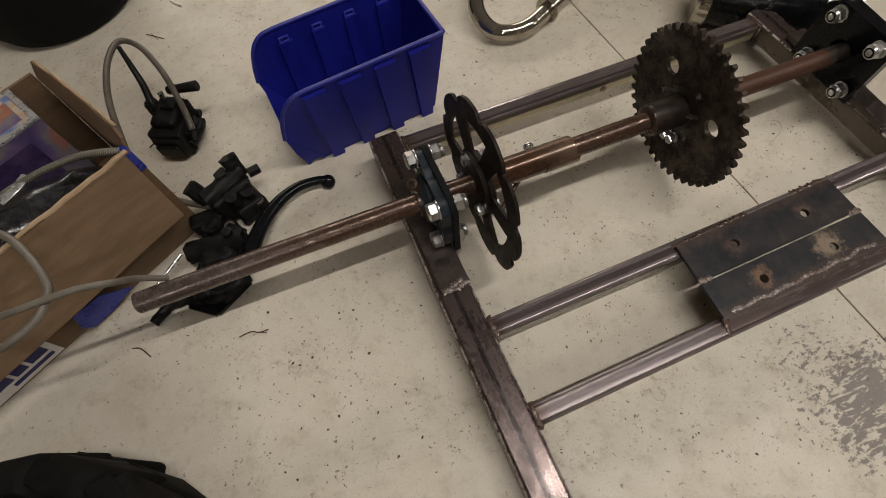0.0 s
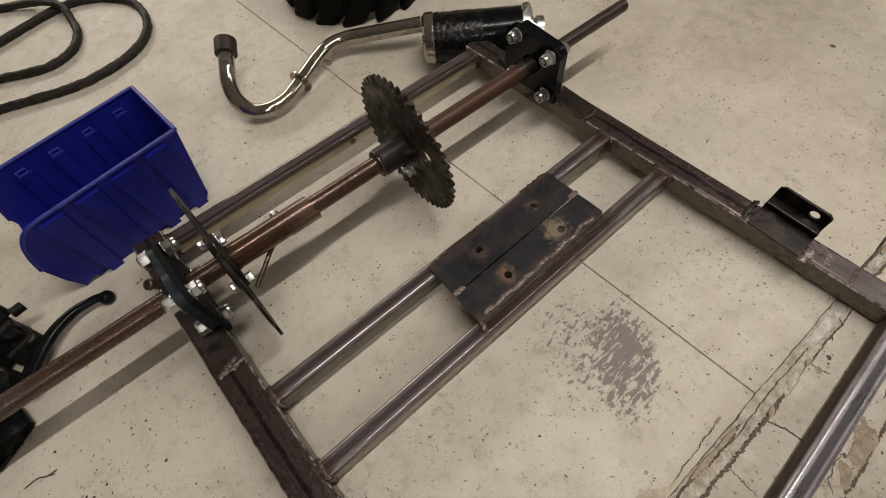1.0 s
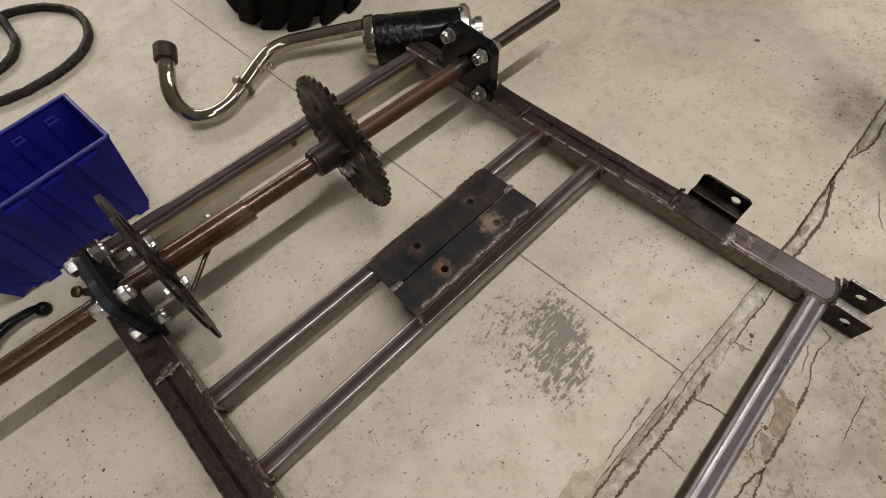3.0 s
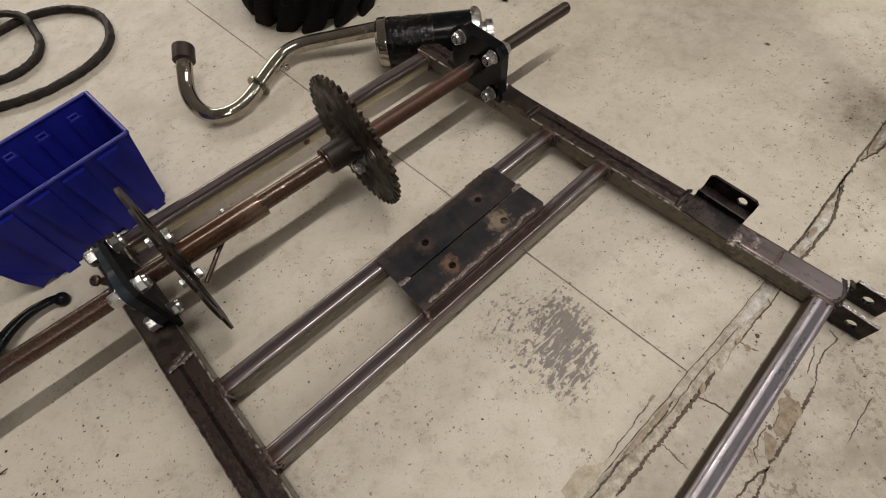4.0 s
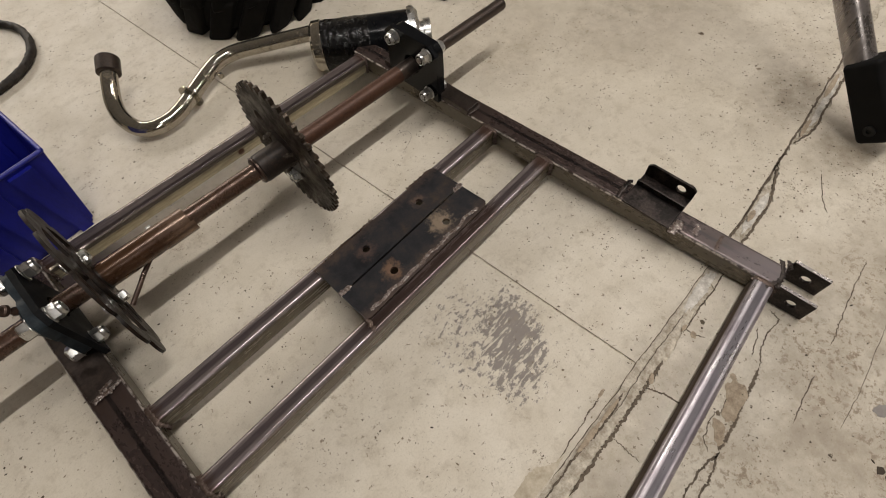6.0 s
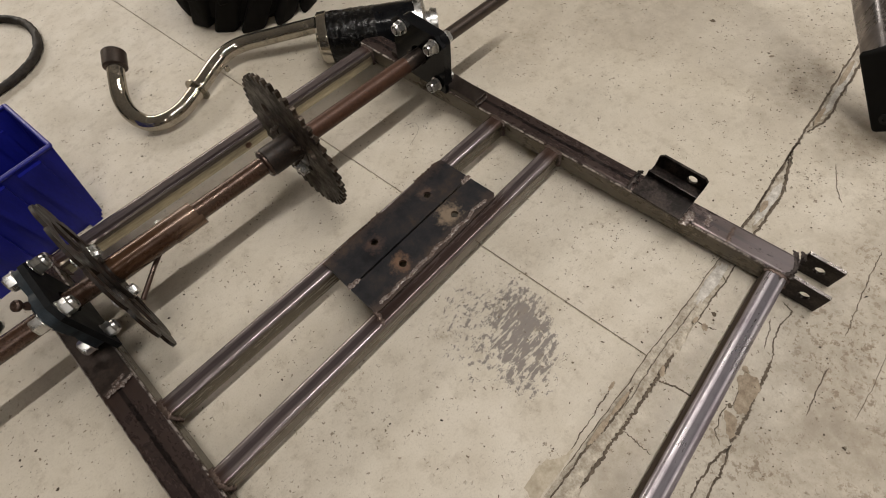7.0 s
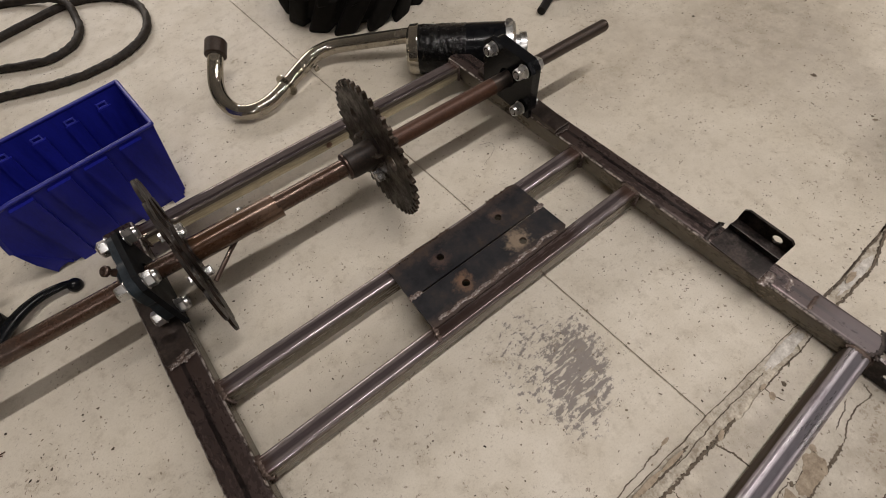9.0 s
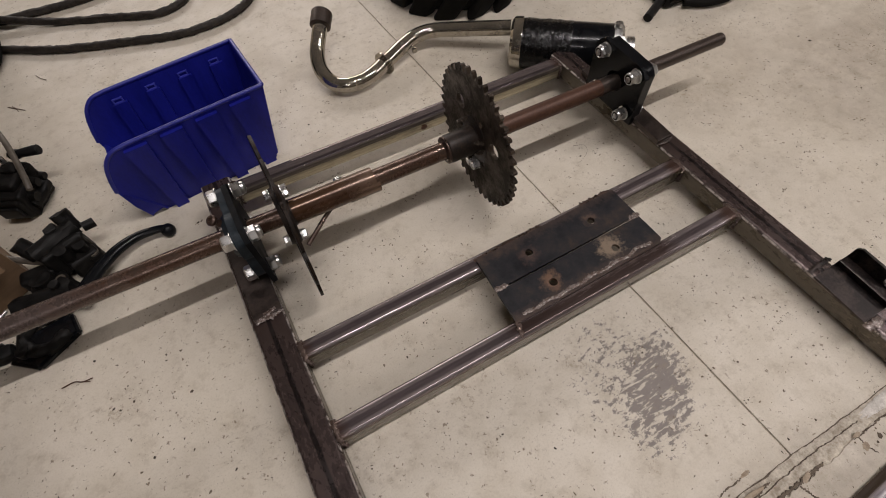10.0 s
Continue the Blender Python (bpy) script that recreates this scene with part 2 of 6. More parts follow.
def rusted(name, steel, rust, amount, rough=(0.28, 0.6), grain=45.0, stretch=(1, 1, 1), bump_mm=0.25, reflected_band=None, metal=0.92, edge=None, burn=None, scorch=None, side=None, bare=None, crown=None):
    """Bare steel with brown rust in patches; amount 0 to 1. Dark band: centre, half width and shade of a reflection
    painted along the local x axis.
    """
    m, nt, b = material(name)
    v = coords(nt, stretch)
    n1, n2 = tex(nt, v, grain, 8.0, 0.65), tex(nt, v, grain * 7, 5.0, 0.7)
    f = maths(nt, "ADD", maths(nt, "MULTIPLY", n1, 0.65), maths(nt, "MULTIPLY", n2, 0.35))
    lo = 0.62 - 0.3 * amount
    mask = ramp(nt, f, ((lo - 0.07, 0.0), (lo + 0.1, 1.0)))
    tone = ramp(nt, n2, ((0.3, tuple(c * 0.7 for c in steel)), (0.7, steel)))
    red = ramp(nt, n2, ((0.3, tuple(c * 0.55 for c in rust)), (0.7, rust)))
    colour = mix(nt, mask, tone, red)
    gloss = ramp(nt, mask, ((0.0, rough[0]), (1.0, rough[1])))
    if reflected_band:
        # dark reflection painted along the top, following the tube
        xyz = nt.nodes.new("ShaderNodeSeparateXYZ")
        nt.links.new(coords(nt), xyz.inputs[0])
        off = maths(nt, "ABSOLUTE", maths(nt, "SUBTRACT", xyz.outputs[1], reflected_band[0]))
        off = maths(nt, "ADD", off, maths(nt, "MULTIPLY", maths(nt, "SUBTRACT", n1, 0.5), reflected_band[1] * 0.9))
        band = ramp(nt, maths(nt, "DIVIDE", off, reflected_band[1] * 2), ((0.35, 1.0), (0.62, 0.0)))
        colour = mix(nt, maths(nt, "MULTIPLY", band, 0.85), colour, reflected_band[2])
    if edge or burn or side or bare:
        own = nt.nodes.new("ShaderNodeSeparateXYZ")
        nt.links.new(coords(nt), own.inputs[0])
    if burn:
        # brown scorching next to the welds at both ends
        off = maths(nt, "MINIMUM", own.outputs[0], maths(nt, "SUBTRACT", burn, own.outputs[0]))
        off = maths(nt, "ADD", off, maths(nt, "MULTIPLY", maths(nt, "SUBTRACT", n2, 0.5), 0.016))
        colour = mix(nt, maths(nt, "MULTIPLY", ramp(nt, maths(nt, "MULTIPLY", off, 40.0), ((0.15, 1.0), (0.65, 0.0))), 0.85), colour, (0.075, 0.04, 0.028))
    if bare:
        # bare grey metal towards one end: place, length of the change, shade
        far = maths(nt, "DIVIDE", maths(nt, "SUBTRACT", own.outputs[0], bare[0]), bare[1])
        far = maths(nt, "ADD", far, maths(nt, "MULTIPLY", maths(nt, "SUBTRACT", n1, 0.5), 1.6))
        colour = mix(nt, maths(nt, "MULTIPLY", ramp(nt, far, ((0.0, 1.0), (1.0, 0.0))), 0.65), colour, bare[2])
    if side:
        # brown scale and floor reflection painted on the sides: half height of top, shade
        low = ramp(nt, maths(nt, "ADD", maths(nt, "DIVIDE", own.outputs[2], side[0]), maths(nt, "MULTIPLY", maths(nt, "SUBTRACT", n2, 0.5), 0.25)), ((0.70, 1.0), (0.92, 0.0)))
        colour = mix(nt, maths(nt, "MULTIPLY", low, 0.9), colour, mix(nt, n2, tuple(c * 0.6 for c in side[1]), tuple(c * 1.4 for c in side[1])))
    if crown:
        # a dark band on the upper half of the near side: its lower edge, shade
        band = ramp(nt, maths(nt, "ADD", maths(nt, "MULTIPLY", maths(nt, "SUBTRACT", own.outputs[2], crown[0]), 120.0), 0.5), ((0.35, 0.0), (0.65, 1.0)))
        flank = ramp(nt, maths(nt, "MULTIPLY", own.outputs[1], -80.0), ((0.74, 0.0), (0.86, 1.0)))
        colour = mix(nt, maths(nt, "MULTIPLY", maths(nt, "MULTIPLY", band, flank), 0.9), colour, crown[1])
    if scorch:
        off = maths(nt, "ABSOLUTE", maths(nt, "SUBTRACT", own.outputs[0], (scorch[0] + scorch[1]) / 2))
        off = maths(nt, "ADD", off, maths(nt, "MULTIPLY", maths(nt, "SUBTRACT", n2, 0.5), 0.03))
        over = maths(nt, "MULTIPLY", ramp(nt, maths(nt, "DIVIDE", off, scorch[1] - scorch[0]), ((0.46, 1.0), (0.56, 0.0))), ramp(nt, maths(nt, "MULTIPLY", own.outputs[2], 50.0), ((0.5, 0.0), (0.6, 1.0))))
        inner = ramp(nt, maths(nt, "MULTIPLY", maths(nt, "ADD", own.outputs[1], 0.02), 25.0), ((0.26, 0.0), (0.33, 1.0)))
        colour = mix(nt, maths(nt, "MULTIPLY", maths(nt, "MULTIPLY", over, inner), 0.85), colour, (0.055, 0.034, 0.028))
    if edge:
        # bare chipped metal and painted lamp glints along upper corners: half width, half height, shade
        rim = ramp(nt, maths(nt, "DIVIDE", maths(nt, "ABSOLUTE", own.outputs[1]), edge[0]), ((0.89, 0.0), (0.94, 1.0)))
        up = ramp(nt, maths(nt, "DIVIDE", own.outputs[2], edge[1]), ((0.76, 0.0), (0.84, 1.0)))
        chips = ramp(nt, tex(nt, coords(nt), 130, 6.0, 0.75), ((0.44, 0.0), (0.52, 1.0)))
        chips = maths(nt, "MULTIPLY", maths(nt, "MULTIPLY", rim, up), chips)
        colour = mix(nt, chips, colour, edge[2])
    metallic = ramp(nt, mask, ((0.0, metal), (1.0, 0.35)))
    if edge:
        metallic = maths(nt, "MULTIPLY", metallic, maths(nt, "SUBTRACT", 1.0, maths(nt, "MULTIPLY", chips, 0.75)))
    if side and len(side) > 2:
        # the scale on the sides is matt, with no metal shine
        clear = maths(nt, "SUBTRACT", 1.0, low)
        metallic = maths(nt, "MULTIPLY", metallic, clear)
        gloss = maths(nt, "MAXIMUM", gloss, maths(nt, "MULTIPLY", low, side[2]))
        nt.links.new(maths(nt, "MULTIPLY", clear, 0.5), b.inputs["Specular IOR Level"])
    nt.links.new(colour, b.inputs["Base Color"])
    nt.links.new(gloss, b.inputs["Roughness"])
    nt.links.new(metallic, b.inputs["Metallic"])
    bump(nt, b, f, 0.6, bump_mm * 0.001)
    return m


LONG = (0.12, 1, 1)
TOP, TOPR, STRIPE = (0.30, 0.258, 0.258), (0.235, 0.195, 0.19), (0.0003, 0.0034, (0.075, 0.058, 0.062))
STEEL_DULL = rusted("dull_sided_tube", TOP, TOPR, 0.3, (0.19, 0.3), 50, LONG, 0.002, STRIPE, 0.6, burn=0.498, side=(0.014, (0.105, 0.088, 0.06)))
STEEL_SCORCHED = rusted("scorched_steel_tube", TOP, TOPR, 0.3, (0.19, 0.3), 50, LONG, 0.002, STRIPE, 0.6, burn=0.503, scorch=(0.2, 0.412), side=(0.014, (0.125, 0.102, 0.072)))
# the rear tube's pale sides hold the floor's reflection as colour
REAR = rusted("rear_tube_painted_reflection", (0.20, 0.168, 0.168), (0.16, 0.13, 0.128), 0.3, (0.14, 0.22), 50, LONG, 0.002, (-0.0075, 0.0030, (0.055, 0.043, 0.046)), 0.6, burn=0.49, side=(0.014, (0.48, 0.43, 0.31)), crown=(0.0005, (0.045, 0.034, 0.033)))
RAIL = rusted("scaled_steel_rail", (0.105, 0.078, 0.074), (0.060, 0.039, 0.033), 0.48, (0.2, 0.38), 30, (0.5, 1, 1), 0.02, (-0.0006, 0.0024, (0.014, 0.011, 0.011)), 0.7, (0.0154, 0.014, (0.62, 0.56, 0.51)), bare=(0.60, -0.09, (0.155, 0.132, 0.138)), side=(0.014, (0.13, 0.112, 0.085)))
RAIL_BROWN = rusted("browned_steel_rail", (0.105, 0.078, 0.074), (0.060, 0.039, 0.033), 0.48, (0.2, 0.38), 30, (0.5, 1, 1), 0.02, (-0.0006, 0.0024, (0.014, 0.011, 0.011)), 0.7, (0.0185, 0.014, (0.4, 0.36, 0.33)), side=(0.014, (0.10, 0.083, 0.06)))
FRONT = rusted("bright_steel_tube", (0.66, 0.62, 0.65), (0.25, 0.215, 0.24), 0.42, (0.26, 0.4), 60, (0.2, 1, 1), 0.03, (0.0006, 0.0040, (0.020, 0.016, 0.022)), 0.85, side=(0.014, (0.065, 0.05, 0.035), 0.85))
SILVER_TUBE = rusted("brushed_silver_tube", (0.42, 0.39, 0.38), (0.24, 0.21, 0.20), 0.35, (0.25, 0.4), 60, (1, 1, 0.06), 0.02)
AXLE = rusted("rusty_axle", (0.14, 0.104, 0.087), (0.072, 0.039, 0.027), 0.5, (0.2, 0.5), 70, bump_mm=0.7)
SHAFT = rusted("rusty_shaft", (0.145, 0.10, 0.078), (0.070, 0.031, 0.016), 0.5, (0.13, 0.34), 60, bump_mm=1.0, metal=0.65, bare=(-0.21, 0.10, (0.14, 0.115, 0.108)))
AXLE_RED = rusted("red_rusted_axle", (0.12, 0.066, 0.044), (0.098, 0.044, 0.026), 0.9, (0.32, 0.5), 40, bump_mm=0.25, metal=0.5)
AXLE_DARK = rusted("dark_axle_stub", (0.10, 0.084, 0.075), (0.075, 0.05, 0.038), 0.4, (0.3, 0.5), 60)
SLEEVE = rusted("copper_brown_sleeve", (0.13, 0.068, 0.036), (0.066, 0.030, 0.015), 0.45, (0.13, 0.28), 30, (0.4, 1, 1), bump_mm=0.08, metal=0.55, bare=(0.142, -0.04, (0.20, 0.135, 0.098)))
SPROCKET = rusted("oily_sprocket", (0.10, 0.076, 0.058), (0.020, 0.014, 0.0095), 0.5, (0.32, 0.58), 50, bump_mm=0.9, metal=0.45)
DISC = rusted("browned_black_disc", (0.012, 0.0095, 0.008), (0.030, 0.018, 0.0115), 0.4, (0.42, 0.62), 70, bump_mm=0.6, metal=0.15)
BRACKET = rusted("dark_bracket", (0.032, 0.028, 0.027), (0.055, 0.038, 0.031), 0.3, (0.3, 0.5), 40, bump_mm=0.06)
WELD = rusted("weld_bead", (0.17, 0.13, 0.11), (0.07, 0.041, 0.03), 0.55, (0.25, 0.5), 150)
BRIGHT_WELD = rusted("fresh_weld", (0.5, 0.46, 0.44), (0.11, 0.072, 0.056), 0.62, (0.22, 0.5), 320)
for oily in (DISC, SPROCKET):
    oily.node_tree.nodes["Principled BSDF"].inputs["Specular IOR Level"].default_value = 0.2
ZINC = plain("zinc_plated", (0.52, 0.52, 0.52), (0.70, 0.70, 0.69), 0.22, 0.38, 1.0, 80, 900, 0.05)
BLACK = plain("black_gloss_paint", (0.003, 0.0034, 0.0045), (0.008, 0.0085, 0.010), 0.14, 0.26, 0.0, 60, 500, 0.06, spec=0.16)
CAST = plain("dark_slate_casting", (0.008, 0.0115, 0.0155), (0.025, 0.035, 0.044), 0.35, 0.55, 0.1, 90, 700, 0.5, spec=0.22)
CHROME = rusted("tarnished_chrome", (0.50, 0.465, 0.40), (0.20, 0.15, 0.09), 0.12, (0.04, 0.14), 35, bump_mm=0.03)
CRINKLE = plain("blistered_black_can", (0.002, 0.002, 0.0022), (0.006, 0.0058, 0.006), 0.12, 0.34, 0.0, 110, 380, 2.2, coat=0.0, spec=0.28)
RUBBER = plain("black_rubber", (0.003, 0.0028, 0.0026), (0.010, 0.009, 0.008), 0.6, 0.85, 0.0, 60, 700, 0.8, spec=0.1)
PLASTIC = plain("black_plastic", (0.004, 0.004, 0.004), (0.012, 0.012, 0.012), 0.35, 0.55, 0.0, 60, 700, 0.1, spec=0.2)
GREASY = plain("greasy_black_casting", (0.0025, 0.0025, 0.0025), (0.012, 0.011, 0.010), 0.38, 0.65, 0.0, 110, 600, 0.9, spec=0.18)
BLUE = plain("blue_polypropylene", (0.0062, 0.0088, 0.165), (0.0115, 0.0155, 0.26), 0.36, 0.52, 0.0, 40, 500, 0.08, (1, 1, 0.3), spec=0.3)
RIM_BLUE = plain("rubbed_blue_rim", (0.012, 0.016, 0.20), (0.026, 0.031, 0.29), 0.3, 0.45, 0.0, 60, 500, 0.08)
PALE_BLUE = plain("scuffed_blue", (0.03, 0.036, 0.36), (0.065, 0.075, 0.42), 0.4, 0.55, 0.0, 60, 500, 0.08)
CARD = plain("cardboard", (0.135, 0.083, 0.045), (0.20, 0.126, 0.071), 0.75, 0.9, 0.0, 18, 260, 0.15, (1, 1, 6))
CARD_EDGE = plain("cardboard_edge", (0.36, 0.25, 0.15), (0.45, 0.33, 0.21), 0.85, 0.95, 0.0, 90, 700, 0.6)
TAPE = plain("blue_tape", (0.012, 0.022, 0.24), (0.02, 0.035, 0.34), 0.2, 0.4, 0.0, 40, 300, 0.6)
HOSE = plain("grey_brown_hose", (0.115, 0.10, 0.08), (0.18, 0.16, 0.13), 0.38, 0.6, 0.0, 60, 500, 0.1)
CABLE = plain("peeling_black_cable", (0.005, 0.004, 0.0033), (0.042, 0.033, 0.026), 0.45, 0.75, 0.0, 130, 600, 1.5, (1, 1, 1), spec=0.3)
FILM = plain("shiny_black_film", (0.006, 0.006, 0.007), (0.03, 0.03, 0.033), 0.08, 0.25, 0.0, 60, 200, 3.0, coat=0.4)
WHITE = plain("white_label", (0.62, 0.6, 0.58), (0.72, 0.7, 0.68), 0.5, 0.7)
NAVY = plain("navy_print", (0.02, 0.02, 0.1), (0.03, 0.03, 0.14), 0.5, 0.7)
SILVERTAPE = plain("silver_tape", (0.5, 0.5, 0.5), (0.7, 0.7, 0.7), 0.2, 0.4, 0.7, 80, 400, 0.5)
GAP = plain("crack_dirt_and_edge_shade", (0.06, 0.045, 0.032), (0.17, 0.135, 0.1), 0.85, 0.95, 0.0, 120, 900, 0.8)
WALL = plain("painted_wall", (0.56, 0.50, 0.41), (0.62, 0.56, 0.47), 0.7, 0.85, 0.0, 3, 90, 0.3)
CEILING = plain("grey_ceiling", (0.20, 0.192, 0.185), (0.24, 0.23, 0.222), 0.8, 0.9, 0.0, 3, 90, 0.3)


def chip_material():
    """Grit in many browns, each bit of its own shade."""
    m, nt, b = material("brown_grit")
    g = nt.nodes.new("ShaderNodeNewGeometry")
    nt.links.new(ramp(nt, g.outputs["Random Per Island"], ((0.0, (0.03, 0.022, 0.015)), (0.3, (0.08, 0.06, 0.042)), (0.7, (0.17, 0.134, 0.094)), (1.0, (0.28, 0.23, 0.17)))), b.inputs["Base Color"])
    b.inputs["Roughness"].default_value = 0.85
    return m


CHIP = chip_material()


def printed_material():
    """Printed carton: drifting violet, red and grey ink."""
    m, nt, b = material("printed_carton")
    v = coords(nt)
    n = tex(nt, v, 14, 4.0, 0.6)
    nt.links.new(ramp(nt, n, ((0.3, (0.05, 0.035, 0.13)), (0.44, (0.13, 0.09, 0.18)), (0.52, (0.17, 0.16, 0.18)), (0.60, (0.30, 0.11, 0.07)), (0.66, (0.30, 0.27, 0.2)), (0.74, (0.14, 0.13, 0.2)))), b.inputs["Base Color"])
    b.inputs["Roughness"].default_value = 0.3
    bump(nt, b, tex(nt, v, 90), 0.3, 0.0004)
    return m


PRINT = printed_material()


def foil_material():
    """Rainbow foil: orange, cream and blue drifting along the border."""
    m, nt, b = material("rainbow_foil")
    n = tex(nt, coords(nt), 34, 3.0, 0.5)
    nt.links.new(ramp(nt, n, ((0.36, (0.18, 0.26, 0.5)), (0.45, (0.55, 0.52, 0.5)), (0.53, (0.62, 0.36, 0.2)), (0.62, (0.66, 0.6, 0.48)), (0.7, (0.25, 0.3, 0.5)))), b.inputs["Base Color"])
    b.inputs["Metallic"].default_value = 0.4
    b.inputs["Roughness"].default_value = 0.28
    bump(nt, b, n, 0.2, 0.0004)
    return m


FOIL = foil_material()
VIOLET = plain("violet_print", (0.018, 0.012, 0.05), (0.085, 0.055, 0.13), 0.3, 0.45, 0.0, 30, 160, 0.1)


def braid_material():
    """Woven steel sleeve: two crossing sets of fine wires."""
    m, nt, b = material("braided_steel_hose")
    v = coords(nt)
    cross = None
    for turn in (35, -35):
        w = nt.nodes.new("ShaderNodeTexWave")
        w.inputs["Scale"].default_value = 190.0
        w.inputs["Distortion"].default_value = 0.6
        mp = nt.nodes.new("ShaderNodeMapping")
        mp.inputs["Rotation"].default_value = (0, 0, radians(turn))
        nt.links.new(v, mp.inputs["Vector"])
        nt.links.new(mp.outputs["Vector"], w.inputs["Vector"])
        cross = w.outputs["Fac"] if cross is None else maths(nt, "MULTIPLY", cross, w.outputs["Fac"])
    nt.links.new(ramp(nt, cross, ((0.0, (0.04, 0.037, 0.03)), (0.5, (0.36, 0.34, 0.29)))), b.inputs["Base Color"])
    b.inputs["Metallic"].default_value = 0.6
    b.inputs["Roughness"].default_value = 0.38
    bump(nt, b, cross, 0.6, 0.0008)
    return m


BRAID = braid_material()


def floor_paint():
    """Cream floor paint: mottled, scuffed, with one patch worn to grey concrete and a dirtier front strip."""
    m, nt, b = material("cream_floor_paint")
    v = coords(nt)
    big, mid, fine = tex(nt, v, 3.0, 4.0), tex(nt, v, 22.0, 6.0, 0.65), tex(nt, v, 260.0, 4.0, 0.7)
    base = mix(nt, ramp(nt, big, ((0.35, 0.0), (0.65, 1.0))), (0.60, 0.548, 0.458), (0.655, 0.603, 0.516))
    grime = ramp(nt, mid, ((0.40, 0.0), (0.75, 0.6)))
    base = mix(nt, grime, base, (0.50, 0.447, 0.357))
    xyz = nt.nodes.new("ShaderNodeSeparateXYZ")
    nt.links.new(v, xyz.inputs[0])
    # dirtier beyond the trench, and a drift of dirt by the axle's far end
    near = maths(nt, "MULTIPLY", maths(nt, "SUBTRACT", -0.16, xyz.outputs[1]), 5.0, True)
    far = maths(nt, "MULTIPLY", maths(nt, "SUBTRACT", xyz.outputs[0], 0.55), 2.2, True)
    zone = maths(nt, "MAXIMUM", maths(nt, "MULTIPLY", near, 0.9), maths(nt, "MULTIPLY", far, 0.6))
    soil = maths(nt, "MULTIPLY", zone, ramp(nt, tex(nt, v, 9.0, 9.0, 0.75), ((0.45, 0.0), (0.72, 1.0))))
    base = mix(nt, maths(nt, "MULTIPLY", soil, 0.62), base, (0.225, 0.175, 0.12))
    # darker drifts in set places, broken up by noise
    def dist(cx, cy, ru, rv, ux=1.0, uy=0.0):
        ex, ey = maths(nt, "SUBTRACT", xyz.outputs[0], cx), maths(nt, "SUBTRACT", xyz.outputs[1], cy)
        du = maths(nt, "DIVIDE", maths(nt, "ADD", maths(nt, "MULTIPLY", ex, ux), maths(nt, "MULTIPLY", ey, uy)), ru)
        dv = maths(nt, "DIVIDE", maths(nt, "SUBTRACT", maths(nt, "MULTIPLY", ey, ux), maths(nt, "MULTIPLY", ex, uy)), rv)
        return maths(nt, "ADD", maths(nt, "MULTIPLY", du, du), maths(nt, "MULTIPLY", dv, dv))
    blot = tex(nt, v, 30.0, 9.0, 0.75)
    for cx, cy, ru, rv, k in ((0.95, 0.10, 0.30, 0.14, 0.4), (0.70, 0.24, 0.16, 0.10, 0.3), (0.86, -0.17, 0.13, 0.05, 0.55), (0.79, -0.275, 0.08, 0.05, 0.65), (0.86, -0.20, 0.10, 0.035, 0.6), (0.66, 0.17, 0.10, 0.06, 0.3), (0.50, -0.40, 0.3, 0.12, 0.46), (0.36, -0.245, 0.16, 0.04, 0.5), (0.22, -0.27, 0.06, 0.035, 0.5)):
        near = maths(nt, "SUBTRACT", 1.0, dist(cx, cy, ru, rv), True)
        base = mix(nt, maths(nt, "MULTIPLY", maths(nt, "MULTIPLY", near, k * 1.3), ramp(nt, blot, ((0.3, 0.0), (0.68, 1.0)))), base, (0.20, 0.16, 0.115))
    # short scuffs of dirt
    for turn, key in ((25, 0.0), (-50, 7.0)):
        sm = nt.nodes.new("ShaderNodeMapping")
        sm.inputs["Location"].default_value = (key, key, 0)
        sm.inputs["Rotation"].default_value = (0, 0, radians(turn))
        sm.inputs["Scale"].default_value = (130, 300, 1)
        nt.links.new(v, sm.inputs["Vector"])
        mark = ramp(nt, tex(nt, sm.outputs["Vector"], 1.0, 3.0, 0.55), ((0.635, 0.0), (0.69, 1.0)))
        base = mix(nt, maths(nt, "MULTIPLY", mark, maths(nt, "MULTIPLY", ramp(nt, tex(nt, v, 7.0 + key, 3.0), ((0.46, 0.0), (0.62, 1.0))), 0.32)), base, (0.19, 0.15, 0.105))
    # clusters of fine chipped paint, thickest beyond the trench
    chipped = ramp(nt, tex(nt, v, 150.0, 7.0, 0.75), ((0.535, 0.0), (0.58, 1.0)))
    beyond = maths(nt, "MULTIPLY", maths(nt, "SUBTRACT", -0.285, xyz.outputs[1]), 14.0, True)
    drift = tex(nt, v, 11.0, 5.0, 0.65)
    base = mix(nt, maths(nt, "MULTIPLY", maths(nt, "MULTIPLY", chipped, beyond), maths(nt, "MULTIPLY", ramp(nt, drift, ((0.42, 0.0), (0.56, 1.0))), 0.9)), base, (0.25, 0.195, 0.14))
    base = mix(nt, maths(nt, "MULTIPLY", maths(nt, "MULTIPLY", chipped, ramp(nt, drift, ((0.57, 0.0), (0.68, 1.0)))), 0.65), base, (0.27, 0.215, 0.155))
    # the worn patch
    scratch = nt.nodes.new("ShaderNodeMapping")
    scratch.inputs["Rotation"].default_value = (0, 0, radians(-62))
    scratch.inputs["Scale"].default_value = (82, 140, 1)
    nt.links.new(v, scratch.inputs["Vector"])
    sn = tex(nt, scratch.outputs["Vector"], 1.0, 6.0, 0.75)
    core = maths(nt, "SUBTRACT", 1.22, maths(nt, "MULTIPLY", dist(0.303, -0.117, 0.066, 0.039, 0.69, 0.724), 0.62))
